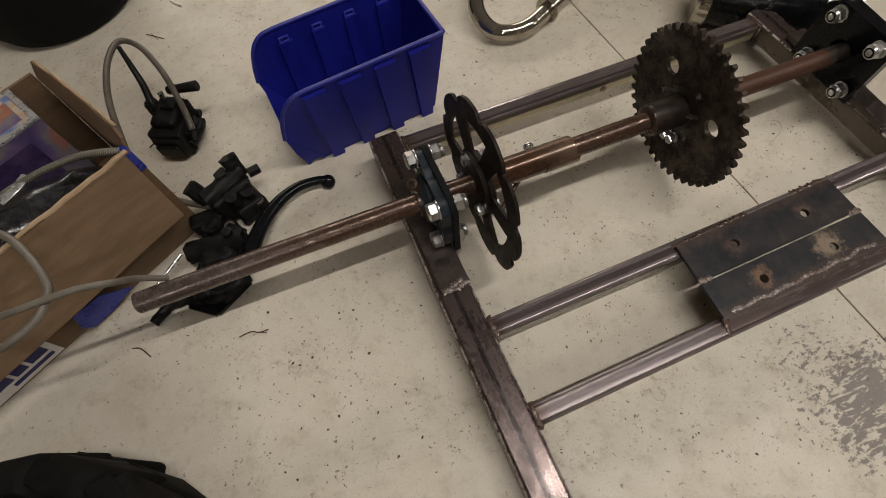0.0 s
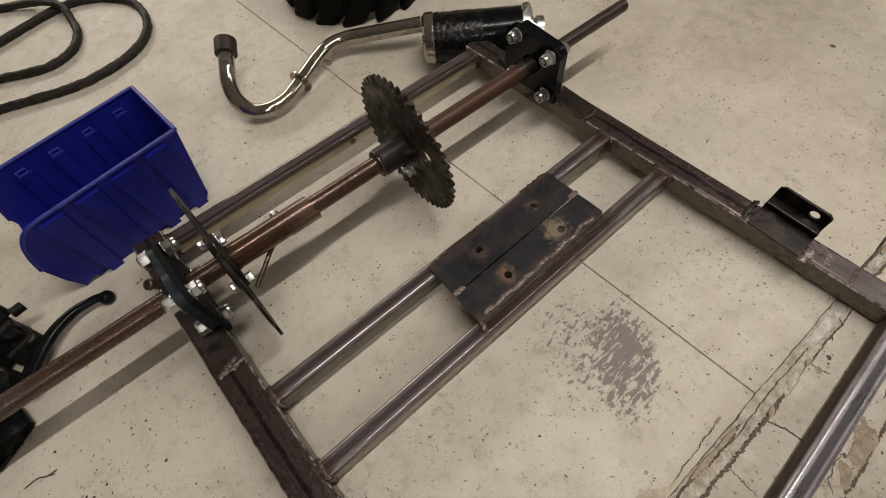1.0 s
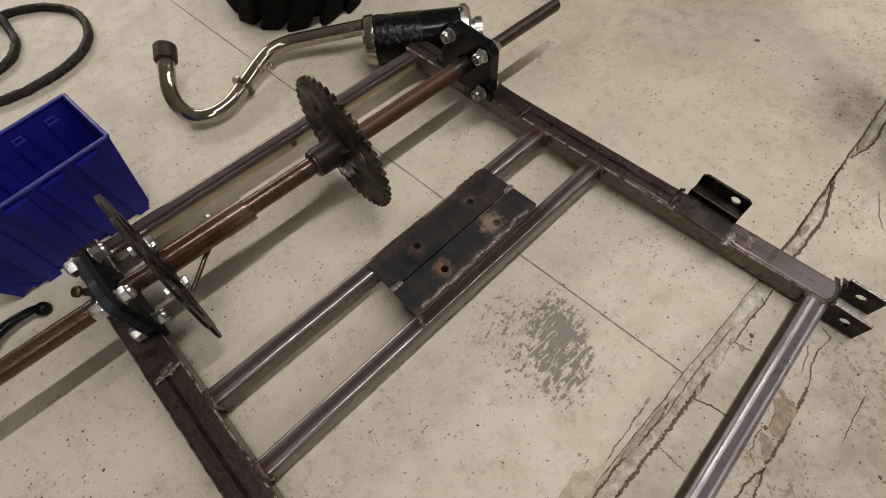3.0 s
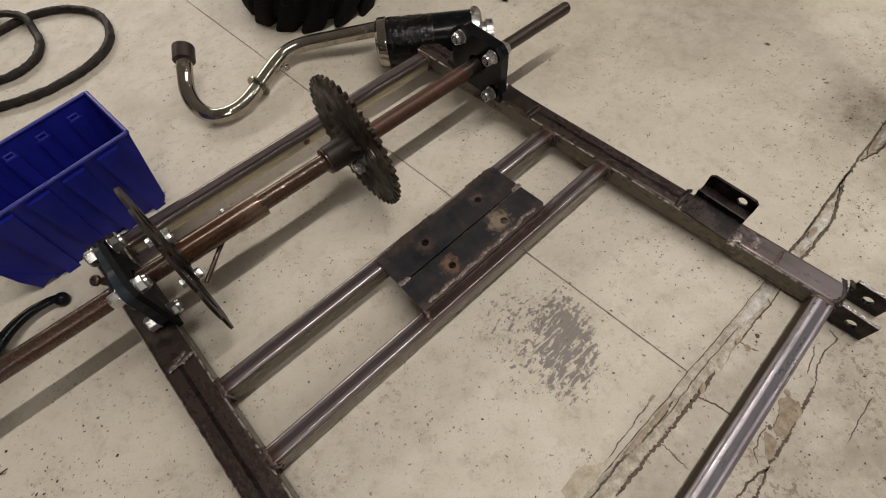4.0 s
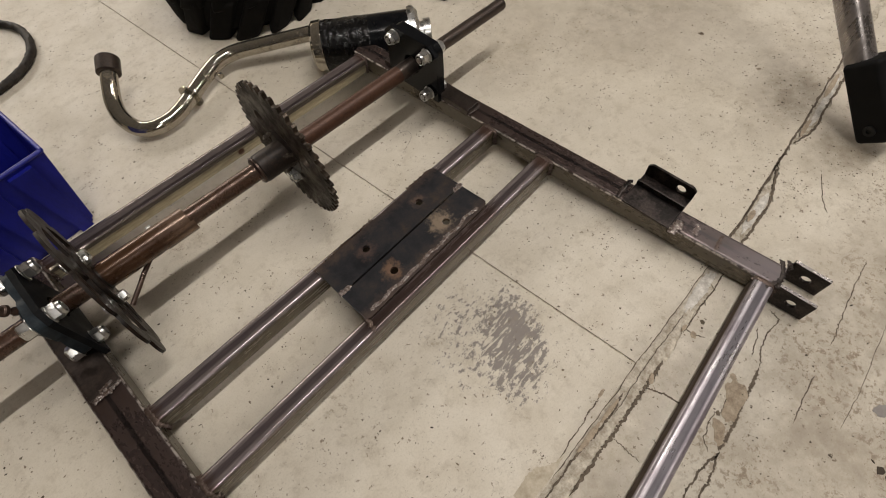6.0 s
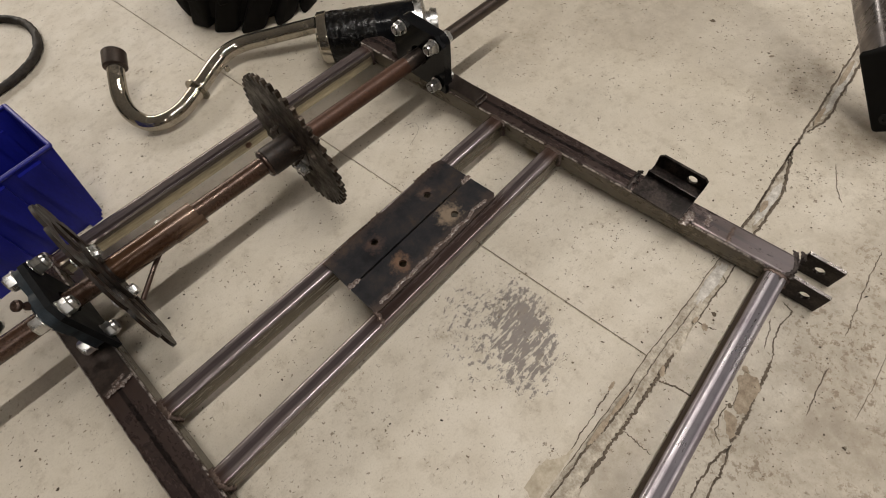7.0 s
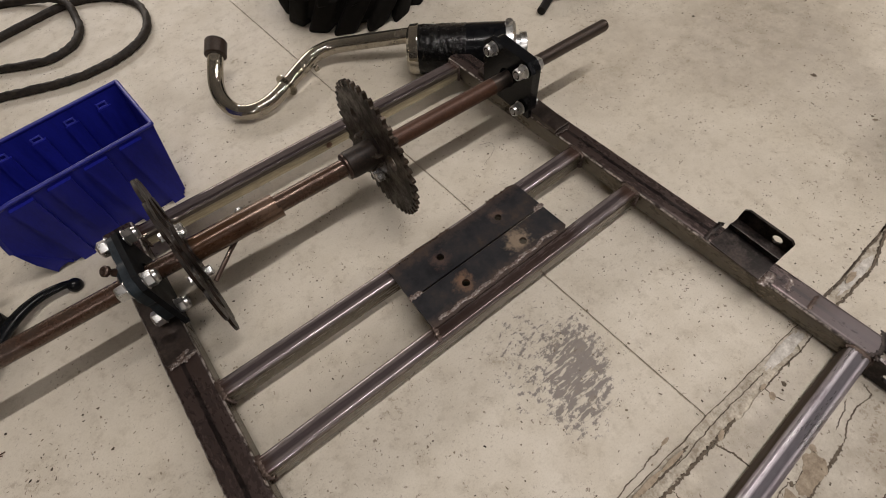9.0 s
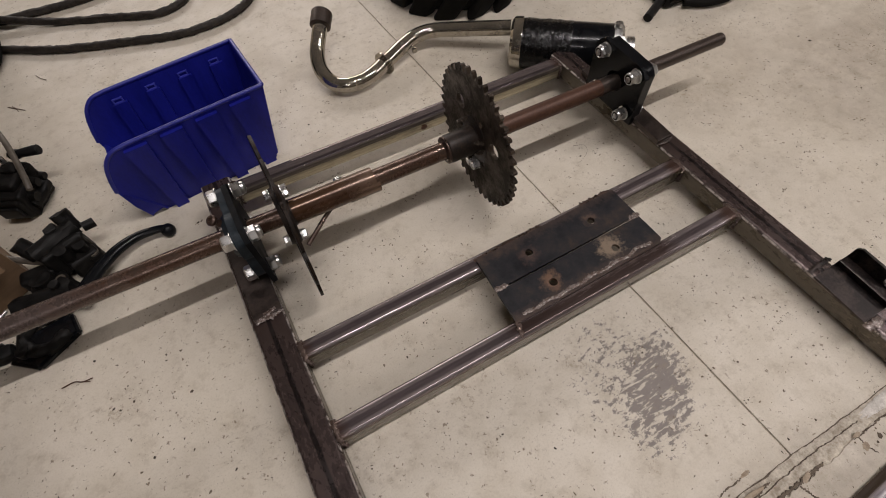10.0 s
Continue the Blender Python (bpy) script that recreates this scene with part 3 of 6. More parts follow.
    halo = maths(nt, "SUBTRACT", 0.72, maths(nt, "MULTIPLY", dist(0.280, -0.082, 0.080, 0.062, 0.69, 0.724), 0.42))
    rag = maths(nt, "ADD", maths(nt, "MULTIPLY", sn, 0.75), maths(nt, "MULTIPLY", tex(nt, v, 120.0, 8.0, 0.8), 0.65))
    worn = maths(nt, "ADD", maths(nt, "MAXIMUM", core, halo), maths(nt, "MULTIPLY", maths(nt, "SUBTRACT", rag, 0.72), 3.6))
    mask = ramp(nt, worn, ((0.70, 0.0), (0.77, 1.0)))
    strip = nt.nodes.new("ShaderNodeMapping")
    strip.inputs["Rotation"].default_value = (0, 0, radians(20))
    strip.inputs["Scale"].default_value = (46, 210, 1)
    nt.links.new(v, strip.inputs["Vector"])
    mask = maths(nt, "MULTIPLY", mask, ramp(nt, tex(nt, strip.outputs["Vector"], 1.0, 3.0, 0.6), ((0.56, 1.0), (0.60, 0.12))))
    base = mix(nt, mask, base, mix(nt, fine, (0.20, 0.178, 0.165), (0.29, 0.262, 0.245)))
    # tiny pits and flecks
    warp = nt.nodes.new("ShaderNodeVectorMath")
    warp.operation = "MULTIPLY_ADD"
    wob = nt.nodes.new("ShaderNodeTexNoise")
    wob.inputs["Scale"].default_value = 260.0
    nt.links.new(v, wob.inputs["Vector"])
    nt.links.new(wob.outputs["Color"], warp.inputs[0])
    warp.inputs[1].default_value = (0.009, 0.009, 0.0)
    nt.links.new(v, warp.inputs[2])
    vor = tex(nt, warp.outputs[0], 115.0, kind="voronoi")
    fleck = maths(nt, "MULTIPLY", ramp(nt, vor, ((0.09, 1.0), (0.17, 0.0))), ramp(nt, tex(nt, v, 12.0, 3.0), ((0.40, 0.0), (0.56, 1.0))))
    base = mix(nt, maths(nt, "MULTIPLY", fleck, 0.8), base, (0.15, 0.11, 0.072))
    grain = tex(nt, v, 520.0, 5.0, 0.8)
    base = mix(nt, ramp(nt, grain, ((0.30, 0.34), (0.52, 0.0))), base, (0.36, 0.31, 0.235))
    smudge = ramp(nt, tex(nt, v, 46.0, 7.0, 0.75), ((0.52, 0.0), (0.74, 0.55)))
    base = mix(nt, smudge, base, (0.33, 0.275, 0.2))
    dust = tex(nt, warp.outputs[0], 330.0, kind="voronoi")
    dust = maths(nt, "MULTIPLY", ramp(nt, dust, ((0.10, 1.0), (0.2, 0.0))), ramp(nt, tex(nt, v, 17.0, 6.0, 0.7), ((0.5, 0.0), (0.64, 1.0))))
    base = mix(nt, maths(nt, "MULTIPLY", dust, 0.9), base, (0.17, 0.13, 0.09))
    nt.links.new(base, b.inputs["Base Color"])
    rough = ramp(nt, mid, ((0.3, 0.42), (0.7, 0.60)))
    b.inputs["Specular IOR Level"].default_value = 0.35
    nt.links.new(mix(nt, mask, rough, (0.85, 0.85, 0.85)), b.inputs["Roughness"])
    hgt = maths(nt, "SUBTRACT", maths(nt, "ADD", maths(nt, "MULTIPLY", mid, 0.8), maths(nt, "MULTIPLY", fine, 0.25)), mask)
    bump(nt, b, hgt, 0.35, 0.0006)
    return m


PAINT = floor_paint()
FILLER = plain("pale_joint_filler", (0.29, 0.242, 0.182), (0.66, 0.61, 0.515), 0.7, 0.9, 0.0, 110, 420, 3.0)
MORTAR = plain("bare_brown_mortar", (0.25, 0.195, 0.14), (0.44, 0.365, 0.275), 0.85, 0.95, 0.0, 140, 700, 1.2)
MATTE = plain("matte_black_plastic", (0.003, 0.003, 0.003), (0.008, 0.008, 0.008), 0.6, 0.8, 0.0, 60, 700, 0.1, spec=0.12)


def plate_material():
    """Blue-black mill scale with brown heat halos round the bolt holes and brown, worn edges."""
    m, nt, b = material("mill_scale_plates")
    v = coords(nt)
    n1, n2, n3 = tex(nt, v, 28, 5.0, 0.6), tex(nt, v, 150, 6.0, 0.7), tex(nt, v, 700, 3.0)
    xyz = nt.nodes.new("ShaderNodeSeparateXYZ")
    nt.links.new(v, xyz.inputs[0])
    col = ramp(nt, maths(nt, "ADD", maths(nt, "MULTIPLY", n1, 0.7), maths(nt, "MULTIPLY", n2, 0.3)), ((0.36, (0.012, 0.012, 0.0145)), (0.50, (0.022, 0.0215, 0.0245)), (0.58, (0.031, 0.027, 0.027)), (0.68, (0.062, 0.042, 0.031))))
    for cx, cy, r, shade, k in ((0.3485, 0.0285, 0.0185, (0.24, 0.185, 0.135), 0.9), (0.267, 0.027, 0.014, (0.19, 0.115, 0.075), 0.8), (0.353, 0.071, 0.011, (0.13, 0.085, 0.065), 0.6), (0.264, 0.066, 0.013, (0.12, 0.075, 0.06), 0.55)):
        dx, dy = maths(nt, "SUBTRACT", xyz.outputs[0], cx), maths(nt, "SUBTRACT", xyz.outputs[1], cy)
        d = maths(nt, "SQRT", maths(nt, "ADD", maths(nt, "MULTIPLY", dx, dx), maths(nt, "MULTIPLY", dy, dy)))
        d = maths(nt, "ADD", maths(nt, "DIVIDE", d, r), maths(nt, "MULTIPLY", maths(nt, "SUBTRACT", n2, 0.5), 2.2))
        col = mix(nt, maths(nt, "MULTIPLY", ramp(nt, d, ((0.35, 1.0), (1.0, 0.0))), k), col, shade)
    # brown along the welded edges
    edge = maths(nt, "ABSOLUTE", maths(nt, "SUBTRACT", xyz.outputs[1], 0.049))
    edge = maths(nt, "ADD", maths(nt, "MULTIPLY", edge, 22.0), maths(nt, "MULTIPLY", maths(nt, "SUBTRACT", n2, 0.5), 0.6))
    col = mix(nt, maths(nt, "MULTIPLY", ramp(nt, edge, ((0.66, 0.0), (0.98, 1.0))), 0.75), col, (0.075, 0.052, 0.042))
    nt.links.new(col, b.inputs["Base Color"])
    b.inputs["Metallic"].default_value = 0.1
    b.inputs["Specular IOR Level"].default_value = 0.2
    nt.links.new(ramp(nt, n2, ((0.3, 0.3), (0.7, 0.5))), b.inputs["Roughness"])
    bump(nt, b, maths(nt, "ADD", n2, maths(nt, "MULTIPLY", n3, 0.4)), 0.4, 0.00006)
    return m


PLATE = plate_material()
FOOT = rusted("brown_plate", (0.085, 0.07, 0.064), (0.065, 0.045, 0.036), 0.4, (0.3, 0.5), 40, bump_mm=0.06)
DARK_HOSE = plain("brown_black_hose", (0.06, 0.05, 0.038), (0.115, 0.098, 0.078), 0.35, 0.55, 0.0, 60, 500, 0.1)
UPRIGHT = plain("dark_slate_upright", (0.005, 0.0055, 0.0062), (0.015, 0.0155, 0.017), 0.45, 0.65, 0.0, 40, 500, 0.1, spec=0.06)
SANDY = plain("sandy_scraped_paint", (0.36, 0.305, 0.225), (0.56, 0.50, 0.40), 0.8, 0.95, 0.0, 60, 300, 1.5)
GREY_PATCH = plain("bare_grey_concrete", (0.20, 0.18, 0.17), (0.29, 0.265, 0.25), 0.8, 0.95, 0.0, 60, 300, 0.8)
CHALK = plain("whitish_filler", (0.34, 0.31, 0.27), (0.72, 0.69, 0.64), 0.8, 0.95, 0.0, 90, 500, 1.5)
AXLE_DARKER = rusted("worn_black_hub", (0.016, 0.0145, 0.0145), (0.042, 0.026, 0.018), 0.5, (0.35, 0.6), 60, bump_mm=0.2, metal=0.5)

# ---- the room ----
HALF = 6.2


def wall(name, x0, x1, y0, y1):
    solo(name, box(x0, x1, y0, y1, -0.1, CEIL), WALL, Matrix(), "plain painted workshop wall closing the room", "wall", kind="structure")


wall("wall_north", -HALF, HALF, HALF, HALF + 0.15)
wall("wall_south", -HALF, HALF, -HALF - 0.15, -HALF)
wall("wall_east", HALF, HALF + 0.15, -HALF - 0.15, HALF + 0.15)
wall("wall_west", -HALF - 0.15, -HALF, -HALF - 0.15, HALF + 0.15)
solo("ceiling", box(-HALF - 0.15, HALF + 0.15, -HALF - 0.15, HALF + 0.15, CEIL, CEIL + 0.1), CEILING, Matrix(), "plain grey workshop ceiling", "ceiling", kind="structure")

floor = solo("floor", box(-HALF, HALF, -HALF, HALF, -0.12, -0.002), FILLER, Matrix(), "cream painted concrete floor with a crumbling filled joint", "floor", kind="structure")


def trench_edge(x):
    """The straight saw cut along the filled joint."""
    return -0.2298 + (x - 0.2) * 0.003 + max(0.0, x - 0.6) * 0.05


def ragged(x0, x1, step, at, jag, seed):
    rnd = random.Random(seed)
    out, x = [], x0
    while x < x1:
        out.append((x, at(x) + rnd.uniform(-jag, jag)))
        x += step * rnd.uniform(0.5, 1.5)
    return out + [(x1, at(x1))]


def slab(outline, seed=0):
    part("slab", sheet(outline, [], 0.002), PAINT, floor).location.z = -0.002


def broken_edge(x):
    """The crumbled edge on the near side of the filled joint."""
    w = 0.0195 if x > 0.38 else 0.021
    if x > 0.50:
        w = 0.0165
    if x > 0.66:
        w = 0.0165 - (x - 0.66) * 0.25
    if x > 0.715:
        w = 0.0025
    if x > 0.762:
        w = min(0.016, 0.003 + (x - 0.762) * 0.5)
    if x > 1.02:
        w = 0.008
    return trench_edge(x) - max(w, 0.003)


JOINT = 0.0012
jt = lambda y: 0.3599 - 0.0406 * y
cut = trench_edge(jt(-0.228))
slab([(-HALF, trench_edge(-HALF)), *[(x, trench_edge(x)) for x in (-1, 0.1, 0.25)], (jt(cut) - JOINT, cut), (jt(HALF) - JOINT, HALF), (-HALF, HALF)])
slab([(jt(cut) + JOINT, cut), *ragged(0.50, 0.72, 0.009, trench_edge, 0.0016, 3), *[(x, trench_edge(x)) for x in (0.8, 1.2, HALF)], (HALF, HALF), (jt(HALF) + JOINT, HALF)])
slab([(-HALF, -HALF), (HALF, -HALF), (HALF, broken_edge(HALF)), *reversed(ragged(-0.3, 1.35, 0.006, broken_edge, 0.0030, 5)), (-HALF, broken_edge(-0.3) - 0.1)])


def crack(points, width, seed):
    """A ragged open crack or shaded joint edge, lying just over the paint."""
    rnd = random.Random(seed)
    line = spline([(x, y, 0) for x, y in points], 20)
    drift = 0.0
    bm = bmesh.new()
    left, right = [], []
    for i, p in enumerate(line):
        way = (line[min(i + 1, len(line) - 1)] - line[max(i - 1, 0)]).normalized()
        side = Vector((-way.y, way.x, 0))
        fade = min(1, i / 4, (len(line) - 1 - i) / 4) + 0.1
        drift = drift * 0.75 + rnd.uniform(-1, 1) * 0.0006
        c = p + side * drift
        left.append(bm.verts.new(c + side * width * fade * rnd.uniform(0.25, 1.2) + Vector((0, 0, 0.0003))))
        right.append(bm.verts.new(c - side * width * fade * rnd.uniform(0.25, 1.2) + Vector((0, 0, 0.0003))))
    for k in range(len(line) - 1):
        bm.faces.new((left[k], left[k + 1], right[k + 1], right[k]))
    got = bmesh.ops.extrude_face_region(bm, geom=list(bm.faces))
    bmesh.ops.translate(bm, vec=(0, 0, -0.002), verts=[v for v in got["geom"] if isinstance(v, bmesh.types.BMVert)])
    part("crack", bm, GAP, floor)


for i, (points, width) in enumerate((
    ([(0.514, -0.305), (0.509, -0.316), (0.484, -0.314), (0.466, -0.317), (0.447, -0.324)], 0.0006),
    ([(0.447, -0.324), (0.421, -0.327), (0.401, -0.327), (0.38, -0.331), (0.358, -0.331), (0.346, -0.332)], 0.0013),
    ([(0.346, -0.332), (0.325, -0.328), (0.296, -0.326), (0.25, -0.331)], 0.0009),
    ([(0.346, -0.332), (0.317, -0.337), (0.304, -0.336), (0.26, -0.342)], 0.0009),
    ([(0.488, -0.303), (0.47, -0.309), (0.453, -0.313)], 0.0004),
    ([(0.418, -0.311), (0.383, -0.3165), (0.374, -0.312), (0.349, -0.315), (0.339, -0.325)], 0.0004),
    ([(0.64, -0.357), (0.625, -0.358), (0.586, -0.361), (0.541, -0.365), (0.517, -0.367)], 0.0006),
    ([(0.476, -0.368), (0.447, -0.369), (0.415, -0.371)], 0.0007),
    ([(0.582, -0.40), (0.501, -0.405), (0.44, -0.405)], 0.0003),
    ([(0.437, -0.247), (0.437, -0.256), (0.441, -0.268)], 0.0005),
    ([(0.354, -0.250), (0.36, -0.269), (0.362, -0.286)], 0.0008),
    ([(0.290, -0.251), (0.289, -0.266), (0.289, -0.283)], 0.0004),
    ([(0.334, -0.236), (0.311, -0.238), (0.284, -0.238), (0.265, -0.236), (0.235, -0.235), (0.18, -0.236)], 0.0008),
    ([(0.325, -0.219), (0.319, -0.221), (0.297, -0.221), (0.261, -0.224), (0.2, -0.2255), (0.14, -0.227)], 0.0005),
    ([(0.45, -0.238), (0.42, -0.2385), (0.385, -0.2375), (0.35, -0.239), (0.31, -0.2405)], 0.00025),
    ([(0.68, -0.30), (0.70, -0.285), (0.735, -0.272)], 0.0004),
    # along the joint: dark strips for crumbled edges and the shade beside them
    ([(x, trench_edge(x) - 0.001) for x in (0.56, 0.60, 0.64, 0.68, 0.71, 0.74)], 0.0011),
    ([(x, trench_edge(x) - 0.0004) for x in (0.22, 0.30, 0.38, 0.46, 0.54, 0.62, 0.70)], 0.0004),
    ([(x, broken_edge(x) + 0.0008) for x in (0.43, 0.47, 0.50, 0.54)], 0.0006),
    ([(x, broken_edge(x) + 0.0008) for x in (0.22, 0.26, 0.29, 0.31, 0.34, 0.364, 0.39)], 0.0013),
    ([(x, broken_edge(x) + 0.0008) for x in (0.54, 0.57, 0.61, 0.65, 0.69, 0.715)], 0.0013),
    ([(x, trench_edge(x) - 0.0008) for x in (0.70, 0.74, 0.77, 0.82, 0.9, 1.0)], 0.0010),
    ([(x, broken_edge(x) + 0.0008) for x in (0.765, 0.80, 0.85, 0.90, 0.95, 1.0)], 0.0011),
)):
    crack(points, width * (0.9 if i in (6, 7, 8) else 1.4), 20 + i)


def spall(x, y, rx, ry, turn, seed, mat=None):
    """A shallow ragged flake where bare mortar shows."""
    rnd = random.Random(seed)
    ca, sa = math.cos(radians(turn)), math.sin(radians(turn))
    out = []
    for k in range(30):
        a = 2 * math.pi * k / 30
        r = rnd.uniform(0.78, 1.12)
        u, w = rx * r * math.cos(a), ry * r * math.sin(a)
        out.append((x + u * ca - w * sa, y + u * sa + w * ca))
    part("spall", sheet(out, [], 0.0004), mat or MORTAR, floor).location.z = -0.00005 if mat is None else -0.0018


for i, (x, y, rx, ry, turn) in enumerate(((0.31, -0.2355, 0.018, 0.0022, -2), (0.275, -0.2345, 0.020, 0.003, 0), (0.319, -0.2195, 0.006, 0.0018, 5), (0.366, -0.249, 0.0065, 0.0026, 20), (0.437, -0.2465, 0.005, 0.002, 0), (0.436, -0.2575, 0.0045, 0.0032, 30), (0.421, -0.309, 0.0045, 0.003, 40), (0.80, -0.224, 0.02, 0.003, 2), (0.90, -0.219, 0.03, 0.0035, 4), (0.62, -0.2345, 0.012, 0.003, 3))):
    spall(x, y, rx, ry, turn, 60 + i)


def flake(corners, seed, mat, rise=0.0):
    """A broken-out flake of paint with a crumbled outline."""
    rnd = random.Random(seed)
    out = []
    for (x0, y0), (x1, y1) in zip(corners, corners[1:] + corners[:1]):
        for k in range(6):
            out.append((x0 + (x1 - x0) * k / 6 + rnd.uniform(-0.0009, 0.0009), y0 + (y1 - y0) * k / 6 + rnd.uniform(-0.0009, 0.0009)))
    part("spall", sheet(out, [], 0.0004), mat, floor).location.z = -0.00005 + rise


flake([(0.408, -0.307), (0.419, -0.311), (0.420, -0.322), (0.412, -0.329), (0.396, -0.3285), (0.381, -0.330), (0.375, -0.323), (0.380, -0.3165), (0.394, -0.315)], 71, MORTAR)
flake([(0.371, -0.313), (0.372, -0.320), (0.370, -0.326), (0.356, -0.331), (0.348, -0.329), (0.356, -0.321)], 72, MORTAR)
flake([(0.186, -0.212), (0.206, -0.210), (0.220, -0.2135), (0.231, -0.222), (0.247, -0.2265), (0.225, -0.2285), (0.182, -0.2283)], 73, SANDY)
flake([(0.476, -0.420), (0.487, -0.424), (0.492, -0.433), (0.480, -0.435), (0.474, -0.428)], 74, GREY_PATCH)
spall(0.49, -0.2375, 0.034, 0.0062, 0, 91, CHALK)
spall(0.63, -0.2365, 0.04, 0.005, 1, 92, CHALK)
spall(0.87, -0.224, 0.06, 0.005, 3, 93, CHALK)


def grit():
    """Loose dark chips and dust on the floor: far too many to count."""
    rnd = random.Random(11)
    verts, faces = [], []

    def chip(x, y, s):
        if y < trench_edge(x) + 0.001 and y > broken_edge(x) - 0.001:
            return
        k, a0 = len(verts), rnd.uniform(0, 6.28)
        n = rnd.choice((4, 5, 6))
        long = rnd.uniform(0.25, 0.8)
        ca, sa = math.cos(a0), math.sin(a0)
        for lift in (0.0, 1.0):
            for j in range(n):
                a = 6.283 * j / n
                r = s * rnd.uniform(0.45, 1.15) * (1 - 0.35 * lift)
                u, w = r * math.cos(a), r * math.sin(a) * long
                verts.append((x + u * ca - w * sa, y + u * sa + w * ca, 0.0001 + lift * min(0.0004, s * 0.25)))
        faces.append(tuple(range(k + n, k + 2 * n)))
        for j in range(n):
            faces.append((k + j, k + (j + 1) % n, k + n + (j + 1) % n, k + n + j))

    for _ in range(3000):
        chip(rnd.uniform(-0.5, 1.2), rnd.uniform(-0.55, 1.0), 0.0003 + 0.0016 * rnd.random() ** 3.2)
    for _ in range(950):
        chip(rnd.uniform(-0.5, 1.1), rnd.uniform(-0.5, 0.9), 0.0011 + 0.0016 * rnd.random() ** 2)
    for _ in range(420):
        cx, cy, sp = rnd.uniform(-0.4, 1.1), rnd.uniform(-0.5, 0.7), rnd.uniform(0.003, 0.014)
        way = rnd.uniform(0, 3.14)
        for _ in range(rnd.randint(4, 16)):
            d, e = rnd.gauss(0, sp), rnd.gauss(0, sp * 0.35)
            chip(cx + d * math.cos(way) - e * math.sin(way), cy + d * math.sin(way) + e * math.cos(way), 0.0003 + 0.0015 * rnd.random() ** 2)
    for cx, cy, sx, sy, n, big in ((-0.16, 0.14, 0.07, 0.06, 170, 1.5), (0.10, 0.05, 0.12, 0.03, 60, 1.3), (0.28, 0.04, 0.09, 0.09, 120, 1.1), (0.42, -0.10, 0.09, 0.07, 110, 1.2), (0.45, -0.24, 0.25, 0.02, 230, 1.2),
                                   (0.42, -0.38, 0.14, 0.06, 150, 1.0), (0.60, -0.36, 0.14, 0.08, 110, 1.1), (0.47, -0.37, 0.05, 0.02, 50, 1.2), (0.36, -0.36, 0.05, 0.03, 50, 1.1), (0.64, 0.17, 0.09, 0.07, 240, 0.9), (0.8, -0.12, 0.15, 0.1, 160, 1.2), (0.9, 0.2, 0.2, 0.15, 80, 1.3), (0.05, -0.2, 0.1, 0.06, 60, 1.3), (0.88, -0.19, 0.07, 0.018, 150, 1.5), (0.75, -0.30, 0.022, 0.022, 110, 1.2), (1.0, -0.17, 0.05, 0.03, 110, 1.6), (0.66, -0.225, 0.06, 0.012, 90, 1.3)):
        for _ in range(int(n * 1.8)):
            chip(rnd.gauss(cx, sx), rnd.gauss(cy, sy), (0.0003 + 0.0014 * rnd.random() ** 4) * big)
    for x, y, s in ((-0.129, 0.131, 0.0032), (-0.19, 0.19, 0.0028), (0.243, -0.106, 0.002), (0.146, -0.098, 0.0022), (0.378, -0.315, 0.004), (0.455, -0.258, 0.0045), (0.88, -0.12, 0.004), (0.90, -0.02, 0.004), (0.62, 0.33, 0.004), (0.90, 0.19, 0.005), (0.171, -0.155, 0.0022), (-0.21, 0.155, 0.0026), (0.426, -0.445, 0.0062), (0.430, -0.437, 0.0030), (0.876, -0.126, 0.0055), (0.903, -0.022, 0.0055), (0.695, 0.2145, 0.0035), (0.79, -0.16, 0.0022)):
        chip(x, y, s)
    me = bpy.data.meshes.new("floor_grit")
    me.from_pydata(verts, [], faces)
    me.materials.append(CHIP)
    tagged(new("floor_grit", me), "loose dark grit and paint chips scattered over the cream floor", "grit", kind="stuff")


grit()


def fibre(points, r, mat):
    solo("stray_fibre", sweep(spline(points, 6), r, 6), mat, Matrix(), "thin reddish brown stray fibre lying on the floor", "fibre", "stray fibres")


fibre([(-0.259, 0.2085, 0.001), (-0.245, 0.209, 0.0012), (-0.237, 0.2045, 0.001), (-0.226, 0.2035, 0.001)], 0.0007, AXLE_RED)
fibre([(-0.237, 0.2045, 0.0016), (-0.229, 0.2005, 0.001)], 0.0005, AXLE_RED)
fibre([(-0.377, 0.247, 0.001), (-0.368, 0.243, 0.001), (-0.358, 0.228, 0.001)], 0.0007, AXLE_RED)
fibre([(-0.292, 0.774, 0.001), (-0.28, 0.763, 0.001), (-0.266, 0.749, 0.001)], 0.0006, AXLE_RED)
fibre([(-0.285, 0.772, 0.0015), (-0.28, 0.763, 0.0012), (-0.276, 0.752, 0.001)], 0.0005, AXLE_RED)
fibre([(-0.243, 0.839, 0.001), (-0.236, 0.826, 0.001), (-0.227, 0.815, 0.001)], 0.0006, AXLE_RED)
fibre([(0.44, 0.205, 0.001), (0.455, 0.197, 0.0012), (0.448, 0.183, 0.001), (0.42, 0.172, 0.001)], 0.00014, CABLE)

# ---- the welded frame ----
TILT_X = 2.25
CHASSIS = Matrix.Translation((0, -0.3, 0)) @ pose(0, 0, 0, TILT_X) @ Matrix.Translation((0, 0.3, 0))
H = 0.028
frame_thing = thing("kart_frame", CHASSIS, "welded bare steel go-kart frame lying on the painted floor", "kart frame")


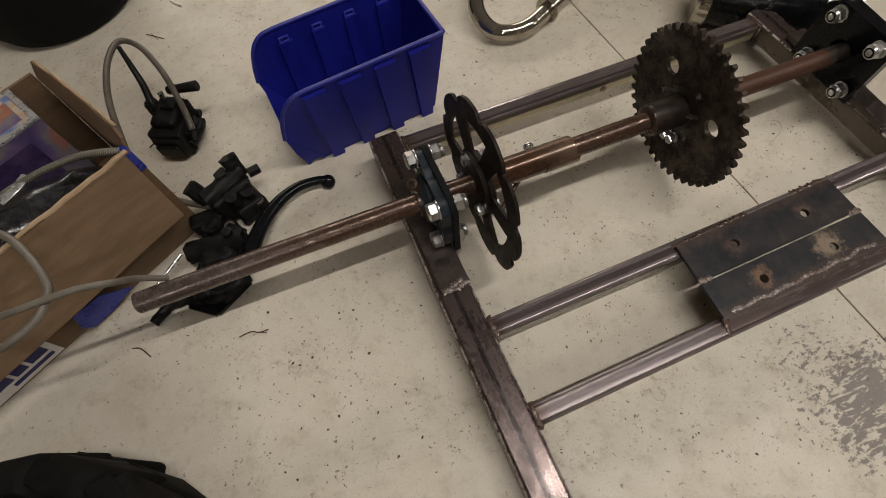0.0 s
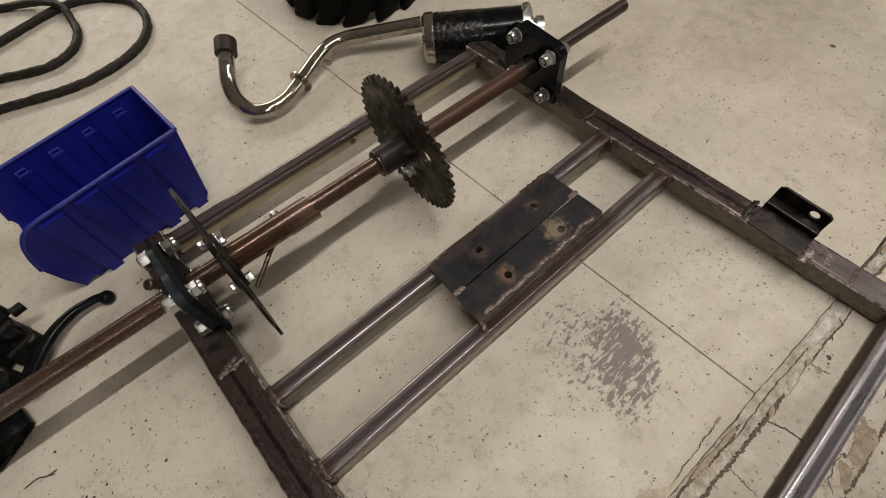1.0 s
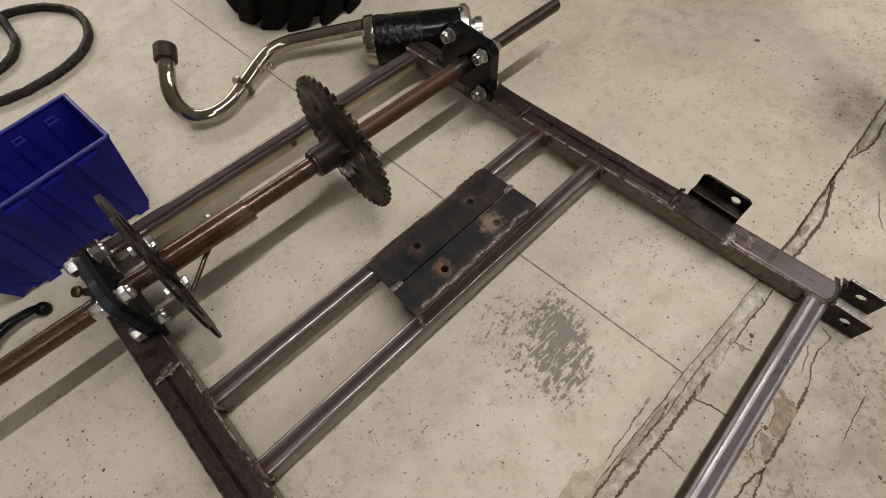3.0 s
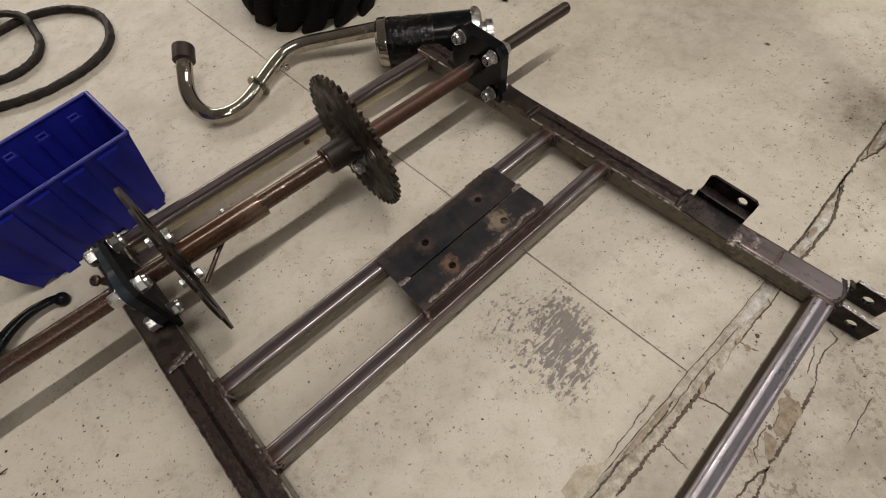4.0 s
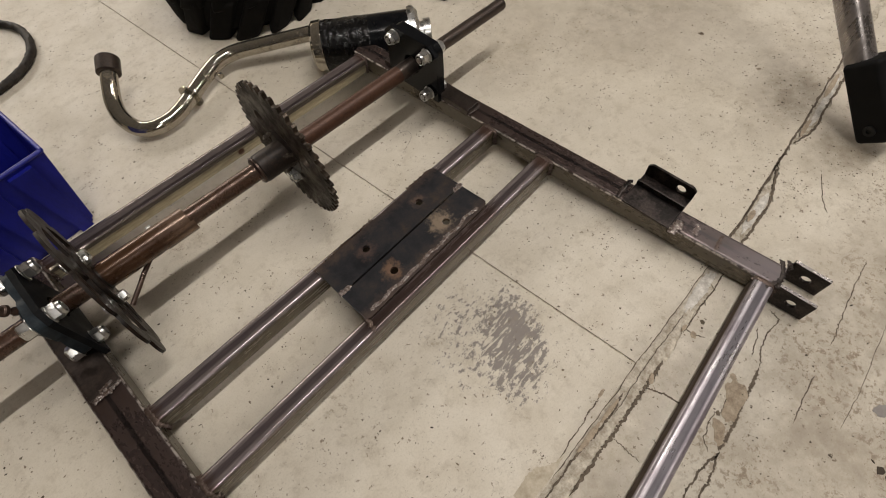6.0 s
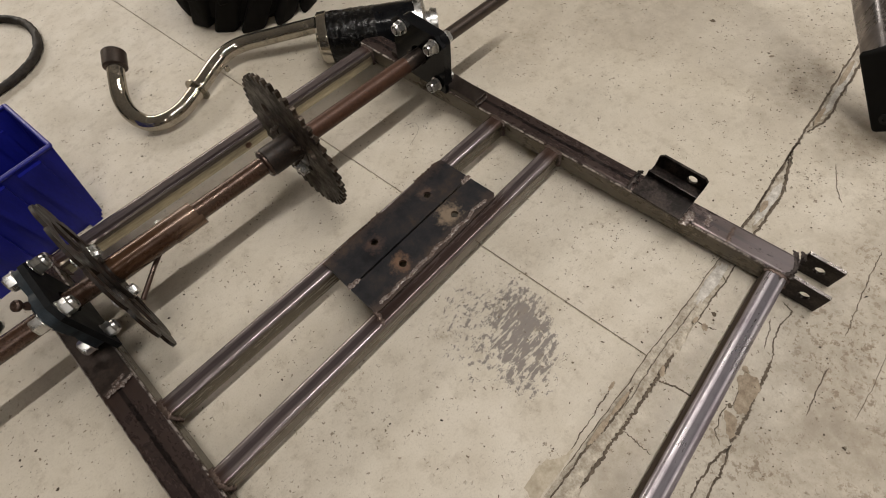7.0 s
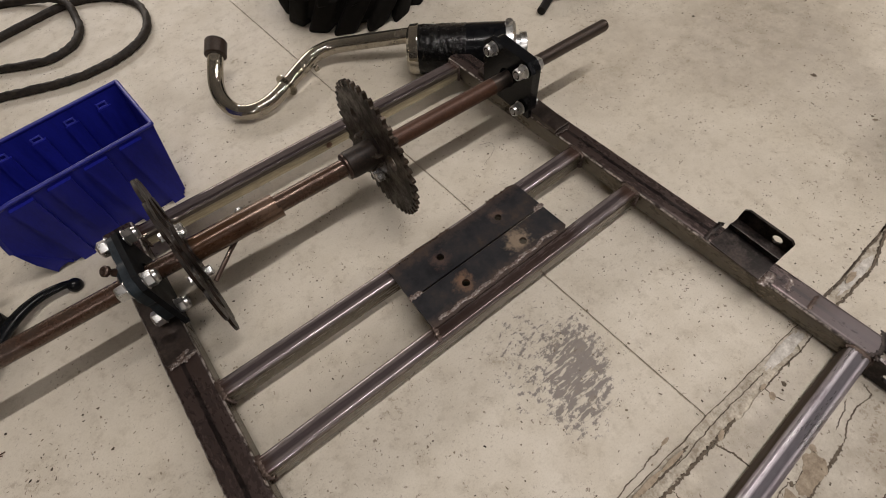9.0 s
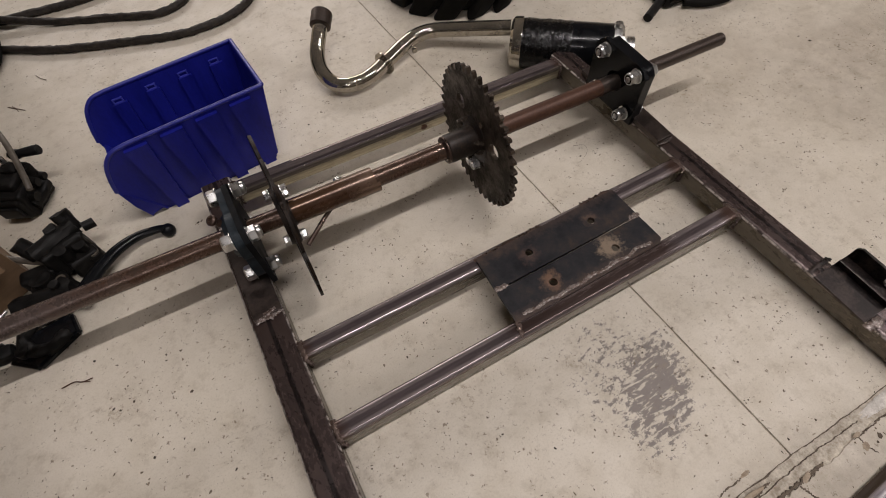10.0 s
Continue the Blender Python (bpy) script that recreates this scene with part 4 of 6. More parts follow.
def tube(name, p0, p1, w, mat, label="", h=H, r=0.0042):
    """A tube whose own x axis runs along it."""
    dx, dy = p1[0] - p0[0], p1[1] - p0[1]
    ob = part(name, square_tube((0, 0, 0), (math.hypot(dx, dy), 0, 0), w, h, r), mat, frame_thing, label)
    ob.matrix_basis = pose(*p0, h / 2, 0, 0, math.degrees(math.atan2(dy, dx)))
    return ob


inner = lambda y: 0.4898 + (0.33 - y) * 0.054
face = lambda y: 0.485 + (0.33 - y) * 0.054
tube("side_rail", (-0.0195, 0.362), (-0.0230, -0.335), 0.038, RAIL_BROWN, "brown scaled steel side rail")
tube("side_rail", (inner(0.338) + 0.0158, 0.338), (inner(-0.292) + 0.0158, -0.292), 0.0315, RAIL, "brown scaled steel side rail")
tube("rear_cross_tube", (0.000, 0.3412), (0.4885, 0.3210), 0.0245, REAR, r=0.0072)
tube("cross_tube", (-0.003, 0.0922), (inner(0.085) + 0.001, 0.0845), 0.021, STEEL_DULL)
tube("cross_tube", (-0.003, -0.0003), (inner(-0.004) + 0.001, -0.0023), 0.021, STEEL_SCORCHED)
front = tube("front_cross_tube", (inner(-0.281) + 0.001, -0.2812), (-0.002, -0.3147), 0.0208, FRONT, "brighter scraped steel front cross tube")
part("plug", lathe([(0, 0.0042), (0.001, 0.0046), (0.0012, 0.002)], 12), AXLE_RED, frame_thing).matrix_basis = Matrix.Translation((0.262, 0.3173, 0.016)) @ pose(0, 0, 0, 0, 0, -92.4)

# welds at the joints
for i, (x, y, s) in enumerate(((-0.002, 0.0922, 1), (-0.002, -0.0003, 1), (inner(0.085), 0.0845, -1), (inner(-0.004), -0.0023, -1), (inner(-0.281), -0.2812, -1), (0.000, 0.3412, 1), (0.4885, 0.3210, -1))):
    part("weld", bead([(x + s * 0.0015, y - 0.011, 0.004), (x + s * 0.0015, y - 0.0112, H - 0.003), (x + s * 0.001, y - 0.007, H), (x + s * 0.001, y + 0.007, H), (x + s * 0.0015, y + 0.011, H - 0.004)], 0.0016 if i < 5 else 0.0013, i), WELD, frame_thing)

# engine mounting plates
part("engine_plate", sheet([(0.2085, 0.0472), (0.4035, 0.0472), (0.4015, 0.0910), (0.2095, 0.0905)], [(0.266, 0.0684, 0.0046), (0.352, 0.0676, 0.0046)], 0.0045), PLATE, frame_thing).location.z = H + 0.0004
part("engine_plate", sheet([(0.2075, 0.0055), (0.213, 0.0035), (0.4, 0.0045), (0.4055, 0.009), (0.4035, 0.0450), (0.2085, 0.0450)], [(0.268, 0.0245, 0.0046), (0.353, 0.0245, 0.0046)], 0.0045), PLATE, frame_thing).location.z = H + 0.0004
ztop = H + 0.0049
part("weld", bead([(0.208, 0.007, ztop - 0.002), (0.222, 0.0098, ztop), (0.236, 0.0082, ztop), (0.25, 0.0104, ztop), (0.264, 0.0078, ztop), (0.28, 0.0094, ztop), (0.295, 0.0080, ztop), (0.308, 0.0108, ztop), (0.325, 0.0085, ztop), (0.34, 0.0106, ztop), (0.358, 0.0088, ztop), (0.372, 0.0122, ztop), (0.388, 0.0098, ztop), (0.404, 0.0105, ztop - 0.002)], 0.0013, 21), BRIGHT_WELD, frame_thing, "long uneven weld bead")
part("weld", bead([(0.2085, 0.006, ztop - 0.001), (0.2075, -0.001, ztop - 0.004), (0.206, -0.008, H)], 0.0018, 22), WELD, frame_thing)
part("weld", bead([(0.209, 0.0473, ztop), (0.221, 0.0473, ztop)], 0.0019, 23), BRIGHT_WELD, frame_thing)
part("weld", bead([(0.393, 0.0473, ztop), (0.404, 0.0473, ztop)], 0.0019, 24), BRIGHT_WELD, frame_thing)
part("weld", bead([(0.21, 0.0925, H), (0.24, 0.093, H), (0.3, 0.0935, H)], 0.0018, 25), AXLE, frame_thing)
part("weld", bead([(0.36, 0.0938, H), (0.4, 0.094, H)], 0.0018, 26), AXLE, frame_thing)

# bearing uprights: a foot welded on the rail and an upright plate
L_Y, R_Y, UP_Z = 0.2275, 0.2125, 0.0766


def upright(x, yc, foot_x0, foot_x1, mat, seed, zc, half=0.046):
    up = part("bearing_upright", sheet([(yc - half, H - 0.001), (yc + half, H - 0.001), (yc + half, zc + 0.032), (yc + half - 0.012, zc + 0.043), (yc - half + 0.012, zc + 0.043), (yc - half, zc + 0.032)], [(yc, zc, 0.0135)], 0.006, "x"), mat, frame_thing)
    up.location.x = x
    drop = 0.039 if seed == 31 else 0.047
    foot = part("upright_foot", box(foot_x0, foot_x1, yc - half - drop, yc + half + 0.02, H + 0.0003, H + (0.0055 if seed == 31 else 0.0085), 0.0014), FOOT, frame_thing)
    part("weld", bead([(foot_x0 + 0.003, yc - half - drop, H + 0.003), ((foot_x0 + foot_x1) / 2, yc - half - drop - 0.0015, H + 0.004), (foot_x1 - 0.002, yc - half - drop + 0.001, H + 0.003), (foot_x1 - 0.006, yc - half - drop + 0.0045, H + 0.0048), ((foot_x0 + foot_x1) / 2, yc - half - drop + 0.003, H + 0.005), (foot_x0 + 0.005, yc - half - drop + 0.0035, H + 0.0045)], 0.0019, seed, 0.35), BRIGHT_WELD if seed == 31 else FOOT, frame_thing)
    return up


upright(-0.0008, L_Y, -0.0345, -0.002, UPRIGHT, 31, UP_Z, 0.043)
xr = face(R_Y)
upright(xr + 0.001, R_Y, xr + 0.007, xr + 0.031, BLACK, 32, UP_Z - 0.009)

# channel bracket on the right rail
xb = face(-0.135)
part("rail_bracket", put(put(box(xb + 0.002, xb + 0.056, -0.171, -0.110, H + 0.0004, H + 0.0036, 0.0008), sheet([(-0.171, H), (-0.110, H), (-0.110, H + 0.018), (-0.115, H + 0.0225), (-0.166, H + 0.0225), (-0.171, H + 0.018)], [(-0.155, H + 0.0115, 0.0058)], 0.0032, "x"), Matrix.Translation((xb + 0.0525, 0, 0))), box(xb + 0.033, xb + 0.036, -0.171, -0.110, H + 0.003, H + 0.011, 0.0008)), BRACKET, frame_thing, "black channel bracket with a bolt hole")
part("weld", bead([(xb + 0.004, -0.104, H + 0.002), (xb + 0.02, -0.1025, H + 0.003), (xb + 0.034, -0.103, H + 0.001)], 0.0019, 41), BRACKET, frame_thing)
part("weld", bead([(xb + 0.004, -0.176, H + 0.002), (xb + 0.016, -0.1775, H + 0.004)], 0.0032, 42), BRIGHT_WELD, frame_thing)
part("weld", bead([(xb + 0.018, -0.196, H), (xb + 0.03, -0.194, H)], 0.0018, 43), BRIGHT_WELD, frame_thing)
part("weld", bead([(xb + 0.014, -0.223, H), (xb + 0.034, -0.221, H)], 0.0014, 44), WELD, frame_thing)

# clevis at the rail's end
xc = face(-0.292)
for x in (xc + 0.003, xc + 0.0405):
    part("clevis_plate", sheet([(-0.331, 0.004), (-0.288, 0.002), (-0.293, 0.016), (-0.293, 0.034), (-0.331, 0.034)], [(-0.313, 0.0185, 0.0056)], 0.0042, "x"), BRACKET, frame_thing, "black clevis plate with a bolt hole").location.x = x
    part("bare_edge", box(x + 0.0002, x + 0.0040, -0.3305, -0.2935, 0.0338, 0.0344, 0.0002), SILVER_TUBE, frame_thing, "ground bright top edge of a clevis plate")
part("weld", bead([(xc - 0.001, -0.284, H), (xc + 0.018, -0.292, H), (xc + 0.038, -0.284, H)], 0.0016, 45), BRACKET, frame_thing)
part("weld", bead([(xc + 0.004, -0.2925, 0.033), (xc + 0.010, -0.2935, 0.028), (xc + 0.012, -0.294, 0.014)], 0.0018, 46), BRACKET, frame_thing)
part("weld", bead([(xc + 0.0385, -0.2885, 0.033), (xc + 0.036, -0.2935, 0.029), (xc + 0.033, -0.294, 0.014)], 0.0018, 47), BRACKET, frame_thing)

# ---- the axle, turning in its bearings ----
AXIS = pose(0, 0.2247, 0.0961, 0, 0.86, -2.1)
axle = thing("rear_axle", AXIS, "rusty steel axle carrying a chain sprocket and a brake disc", "axle")
R_AX = 0.0108
shaft = part("shaft", lathe([(-0.296, 0.0068), (-0.3085, 0.0072), (-0.3085, R_AX - 0.0012), (-0.3075, R_AX), (-0.24, R_AX), (-0.1, R_AX), (0.0, R_AX), (0.2455, R_AX), (0.2456, R_AX)], 32), SHAFT, axle, "worn brown steel shaft, bare grey at its end")
part("shaft_end", lathe([(0.29, R_AX), (0.4, R_AX), (0.44, R_AX), (0.466, R_AX)], 32), AXLE_RED, axle, "evenly red-rusted length of shaft")
part("shaft_end", lathe([(0.466, R_AX - 0.0002), (0.520, R_AX - 0.0002), (0.523, 0.0088), (0.668, 0.0088), (0.671, 0.0076), (0.6712, 0.005), (0.662, 0.0045)], 32), AXLE_DARK, axle, "dark brown stub of shaft")
part("sleeve", lathe([(0.052, R_AX), (0.052, 0.0142), (0.053, 0.0147), (0.1505, 0.0147), (0.1515, 0.0142), (0.1515, R_AX)], 32), SLEEVE, axle, "copper-brown sleeve with a polished end")
step = bmesh.new()
arc = [radians(150 + 12 * k) for k in range(16)]
for x, r in ((0.117, 0.0146), (0.117, 0.0156), (0.1545, 0.0156), (0.1545, 0.0142)):
    for a in arc:
        step.verts.new((x, r * math.cos(a), r * math.sin(a)))
step.verts.ensure_lookup_table()
for q in range(3):
    for k in range(15):
        step.faces.new([step.verts[q * 16 + k], step.verts[q * 16 + k + 1], step.verts[(q + 1) * 16 + k + 1], step.verts[(q + 1) * 16 + k]])
part("sleeve_step", step, SLEEVE, axle, "longer lower lip of the sleeve")

# sprocket
SX, SR, TEETH = 0.2863, 0.0892, 43
outline = []
for k in range(TEETH):
    for f, r in ((-0.5, SR - 0.0080), (-0.31, SR - 0.0070), (-0.22, SR - 0.0018), (-0.12, SR), (0.12, SR), (0.22, SR - 0.0018), (0.31, SR - 0.0070)):
        a = 2 * math.pi * (k + f) / TEETH
        outline.append((r * math.cos(a), r * math.sin(a)))
SPOT = [radians(a) for a in (42, 160, 281)]
sprocket = part("sprocket", sheet(outline, [(0.0475 * math.cos(a), 0.0475 * math.sin(a), 0.0098) for a in SPOT] + [(0.0335 * math.cos(radians(a)), 0.0335 * math.sin(radians(a)), 0.004) for a in (-3, 112, 230)], 0.0050, "x", SX - 0.0025), SPROCKET, axle, "oily black chain sprocket with many teeth")
hub = part("hub", lathe([(SX - 0.041, R_AX), (SX - 0.041, 0.0160), (SX - 0.039, 0.0174), (SX - 0.004, 0.0174), (SX - 0.005, 0.021), (SX - 0.0032, 0.0285), (SX + 0.0005, 0.0285)], 36), AXLE_DARKER, sprocket, "dark brown-black worn hub")
part("collar", lathe([(SX - 0.0455, R_AX), (SX - 0.0450, 0.0150), (SX - 0.0435, 0.0168), (SX - 0.0415, 0.0168), (SX - 0.0412, R_AX)], 28), AXLE, sprocket, "rusty weld collar")
for a in SPOT[:3]:
    for k in (-1, 1):
        part("lump", bead([(SX - 0.006, 0.027 * math.cos(a + 0.2 * k), 0.027 * math.sin(a + 0.2 * k)), (SX - 0.012, 0.026 * math.cos(a + 0.25 * k), 0.026 * math.sin(a + 0.25 * k))], 0.0022, int(a * 10) + k), SPROCKET, sprocket)
for a, x in ((250, SX - 0.0035), (268, SX - 0.0035)):
    bolt(sprocket, x, 0.0345 * math.cos(radians(a)), 0.0345 * math.sin(radians(a)), -1, 0.0056, 0.008, "bolt", 20)

# brake disc: a waved rim, spokes and a carrier
DX, DR = 0.0445, 0.0935
worn = lambda a: 1 - 0.32 * max(0.0, math.cos(a - radians(301))) ** 2
outline = []
for k in range(240):
    a = 2 * math.pi * k / 240
    w = math.cos(10 * a + 0.4)
    notch = 0.0065 * max(0.0, -w) ** 5
    r = DR - 0.0015 + 0.0015 * w - notch + 0.007 * max(0.0, math.cos(a - radians(238))) ** 4
    r *= worn(a)
    outline.append((r * math.cos(a), r * math.sin(a)))


def window(a, r0, r1, w0, w1):
    pts = []
    for k in range(9):
        t = a - w1 / 2 + w1 * k / 8
        pts.append((r1 * worn(t) * math.cos(t), r1 * worn(t) * math.sin(t)))
    for k in range(5):
        t = a + w0 / 2 - w0 * k / 4
        pts.append((r0 * math.cos(t), r0 * math.sin(t)))
    return pts


cuts = [window(radians(20 + 60 * k), 0.037, 0.0705, 0.46, 0.68) for k in range(6)]
disc = part("brake_disc", sheet(outline, cuts, 0.0032, "x", DX - 0.0016), DISC, axle, "browned wavy-edged brake disc with cut-outs")
disc.matrix_basis = Matrix.Translation((DX, 0, 0)) @ Matrix.Rotation(radians(3.6), 4, Vector((0, 0.72, 0.69))) @ Matrix.Translation((-DX, 0, 0))
part("carrier", lathe([(DX - 0.006, 0.0125), (DX - 0.006, 0.033), (DX - 0.002, 0.034), (DX + 0.005, 0.034), (DX + 0.006, 0.033), (DX + 0.006, 0.0155), (DX + 0.009, 0.0150), (DX + 0.009, R_AX)], 36), DISC, disc)
for a in (61, 208, 322):
    c, s = 0.0275 * math.cos(radians(a)), 0.0275 * math.sin(radians(a))
    bolt(disc, DX + 0.006, c, s, 1, 0.0062, 0.006, "bolt", a)
    bolt(disc, DX - 0.006, c, s, -1, 0.0062, 0.005, "bolt", a + 10)
for a in (88, 205):
    c, s = 0.0295 * math.cos(radians(a)), 0.0295 * math.sin(radians(a))
    bolt(disc, DX + 0.006, c, s, 1, 0.0042, 0.005, "small_bolt", a)
part("stay_rod", sweep([Vector((0.108, 0.008, -0.0135)), Vector((0.082, -0.012, -0.0165)), Vector((0.054, -0.0335, -0.0225))], 0.0026, 10), AXLE, axle, "thin brown stay rod")
part("stay_stud", sweep([Vector((0.1105, 0.010, -0.003)), Vector((0.1150, 0.0285, -0.0065))], 0.0032, 12), AXLE, axle)
part("coil_spring", sweep([Vector((0.112 + 0.00007 * k, 0.0135 + 0.00036 * k, -0.0038 - 0.00006 * k)) + Vector((0.0048 * math.cos(k * 0.8), 0, 0.0048 * math.sin(k * 0.8))) for k in range(38)], 0.0009, 6), ZINC, axle, "small zinc coil spring")


# flange bearings
def bearing(x, face, thick, mat, label, size, spread, turn, nuts, ring):
    """A cast four-bolt flange unit about the shaft; face -1 sits outside."""
    out = []
    for k in range(72):
        a = 2 * math.pi * (k + 0.5) / 72
        lobed = 0.0365 + 0.0150 * abs(math.sin(2 * a)) ** 1.2
        flat = size / max(abs(math.cos(a)), abs(math.sin(a)))
        r = min(flat, lobed) if face < 0 else min(flat, size * 1.27)
        out.append((r * math.cos(a), r * math.sin(a)))
    fl = part("bearing_flange", sheet(out, [(0, 0, 0.014)], thick, "x"), mat, axle, label)
    fl.matrix_basis = pose(x, 0, 0, turn)
    body = lathe([(0, 0.0275), (0.003 * face, 0.0272), (0.006 * face, 0.024), (0.0085 * face, 0.0225), (0.0087 * face, 0.0155), (0.006 * face, 0.0150), (0.006 * face, R_AX)], 36)
    part("bearing_boss", body, mat, fl).location.x = 0.0 if face < 0 else thick
    part("inner_ring", lathe([(0, R_AX), (0, 0.0146), (0.0125 * face, 0.0146), (0.013 * face, R_AX)], 32), ring, fl, "steel inner ring with grub screw").location.x = 0.0 if face < 0 else thick
    for p, q in ((1, 1), (-1, 1), (-1, -1), (1, -1)):
        heads_x = 0.0 if face < 0 else thick
        bolt(fl, heads_x, p * spread, q * spread, face, 0.0090, 0.0096 if face < 0 else 0.0070, "bolt", 20 * p + 7 * q)
        bolt(fl, nuts, p * spread, q * spread, -face, 0.0086, 0.0088, "lock_nut", 10 * p, True)
    return fl


lb = bearing(-0.0095, -1, 0.0105, CAST, "dark slate cast flange bearing", 0.0405, 0.0312, 3, 0.0150, AXLE_DARK)
part("grease_nipple", lathe([(0, 0.0042), (0.004, 0.0042), (0.006, 0.0028), (0.009, 0.0028), (0.0095, 0.0048), (0.0105, 0.0058), (0.0135, 0.0058), (0.0150, 0.0044), (0.0152, 0.0022), (0.0130, 0.0014)], 18), AXLE, lb, "brown ring-headed grease nipple").matrix_basis = Matrix.Translation((-0.0085, 0.005, 0.0205)) @ pose(0, 0, 0, 0, -115, 14)
bearing(xr + 0.0072, 1, 0.011, BLACK, "black painted flange bearing", 0.041, 0.0295, 2, -0.0066, ZINC)

# ---- blue storage bin ----
BIN = thing("storage_bin", pose(-0.0212, 0.4622, 0, 0, 0, 4.3), "blue plastic open-fronted stacking bin, empty", "storage bin")
B0, B1, BF, BH = -0.080, 0.105, -0.114, 0.124
WB, WT = 0.050, 0.0585


FRONT_EDGE = [(p.x, p.y) for p in spline([(B0 + 0.012, BH, 0), (B0 - 0.006, BH - 0.003, 0), (B0 - 0.020, BH - 0.016, 0), (B0 - 0.029, BH - 0.038, 0), (BF, 0.064, 0)], 5)]


def bin_side(sign):
    """One side panel, leaning outwards to its top, with its cut-away front."""
    prof = [(B0 + 0.004, 0.008), (B1 - 0.020, 0.006), (B1, BH)] + FRONT_EDGE + [(BF + 0.004, 0.03), (BF + 0.012, 0.0015), (BF + 0.018, 0.006)]
    bm = sheet(prof, [], 0.0028)
    lean = math.atan2(WT - WB, BH)
    m = Matrix.Translation((0, sign * WB, 0)) @ Matrix.Rotation(-sign * lean, 4, "X") @ Matrix.Rotation(radians(90), 4, "X") @ Matrix.Translation((0, 0, -0.0014))
    bmesh.ops.transform(bm, matrix=m, verts=bm.verts)
    return bm, m


for s in (-1, 1):
    bm, m = bin_side(s)
    side = part("side_panel", bm, BLUE, BIN)
    for k in range(4):
        x0 = B0 + 0.002 + k * 0.0442
        rib = sheet([(x0 + 0.010, -0.001), (x0 + 0.026, -0.001), (x0 + 0.0308, BH - 0.006), (x0 + 0.0032, BH - 0.006)], [], 0.0095)
        bmesh.ops.transform(rib, matrix=m @ Matrix.Translation((0, 0, -0.0015 if s < 0 else -0.0080)), verts=rib.verts)
        part("rib", rib, BLUE, side)
        if s > 0:
            inn = sheet([(x0 + 0.006, 0.01), (x0 + 0.022, 0.01), (x0 + 0.027, BH - 0.02), (x0 + 0.009, BH - 0.02)], [], 0.0050)
            bmesh.ops.transform(inn, matrix=m @ Matrix.Translation((0, 0, 0.0022)), verts=inn.verts)
            part("rib", inn, BLUE, side)
            tab = sheet([(x0 + 0.011, BH - 0.020), (x0 + 0.024, BH - 0.020), (x0 + 0.024, BH - 0.013), (x0 + 0.011, BH - 0.013)], [[(x0 + 0.0128, BH - 0.0188), (x0 + 0.0222, BH - 0.0188), (x0 + 0.0222, BH - 0.0145), (x0 + 0.0128, BH - 0.0145)]], 0.0026)
            bmesh.ops.transform(tab, matrix=m @ Matrix.Translation((0, 0, 0.0022)), verts=tab.verts)
            part("label_tab", tab, PALE_BLUE, side, "pale scuffed label slot")
    lean = (WT - WB) / BH
    yy = lambda z: s * (WB + lean * z)
    part("rim", sweep([Vector((x, yy(z), z)) for x, z in [(B1, BH)] + FRONT_EDGE], 0.0027, 10), RIM_BLUE, side, "paler worn rim")
back = part("back_panel", sheet([(-WB, 0.006), (WB, 0.006), (WT, BH), (-WT, BH)], [], 0.0028, "x"), BLUE, BIN)
back.matrix_basis = Matrix.Translation((B1 - 0.0215, 0, 0)) @ Matrix.Rotation(math.atan2(0.020, BH), 4, "Y")
part("rim", sweep([Vector((B1, -WT, BH)), Vector((B1, WT, BH))], 0.0029, 10), RIM_BLUE, BIN, "paler worn rim")
part("base", box(B0 + 0.001, B1 - 0.021, -WB, WB, 0.0, 0.0065, 0.001), BLUE, BIN)
lip = sheet([(-WB - 0.003, 0.0), (WB + 0.003, 0.0), (WB + 0.006, 0.062), (-WB - 0.006, 0.062)], [], 0.0028, "x")
part("front_lip", lip, BLUE, BIN).matrix_basis = Matrix.Translation((B0 - 0.001, 0, 0.003)) @ Matrix.Rotation(-math.atan2(-(BF - B0), 0.06), 4, "Y")

# ---- exhaust ----
exhaust = thing("exhaust", pose(0.476, 0.405, 0), "chromed exhaust pipe with a black silencer lying on the floor", "exhaust")
OX = Vector((0.48, 0.41, 0))
pipe = [Vector(p) - OX for p in ((0.224, 0.598, 0.060), (0.213, 0.582, 0.053), (0.197, 0.558, 0.038), (0.192, 0.533, 0.026), (0.200, 0.507, 0.0175), (0.221, 0.492, 0.0155), (0.252, 0.4905, 0.0165), (0.292, 0.506, 0.020), (0.335, 0.5245, 0.024), (0.362, 0.532, 0.026), (0.392, 0.5255, 0.028), (0.43, 0.497, 0.032), (0.493, 0.446, 0.039))]
part("header_pipe", sweep(spline(pipe, 7), 0.0120, 24), CHROME, exhaust, "bent tarnished chrome header pipe")
way = (pipe[0] - pipe[1]).normalized()
tip = lathe([(-0.004, 0.0136), (-0.002, 0.0168), (0.021, 0.0171), (0.023, 0.016), (0.023, 0.0142), (0.004, 0.0136)], 32)
part("header_collar", tip, AXLE_DARK, exhaust, "short dark steel collar").matrix_basis = Matrix.Translation(pipe[0]) @ way.to_track_quat("X", "Z").to_matrix().to_4x4()
fl_at, fl_way = pipe[7] + Vector((-0.004, -0.002, 0)), (pipe[8] - pipe[7]).normalized()
part("flange_ring", lathe([(-0.0012, 0.0136), (-0.0014, 0.0190), (0.0014, 0.0190), (0.0012, 0.0136)], 32), CHROME, exhaust).matrix_basis = Matrix.Translation(fl_at) @ fl_way.to_track_quat("X", "Z").to_matrix().to_4x4()
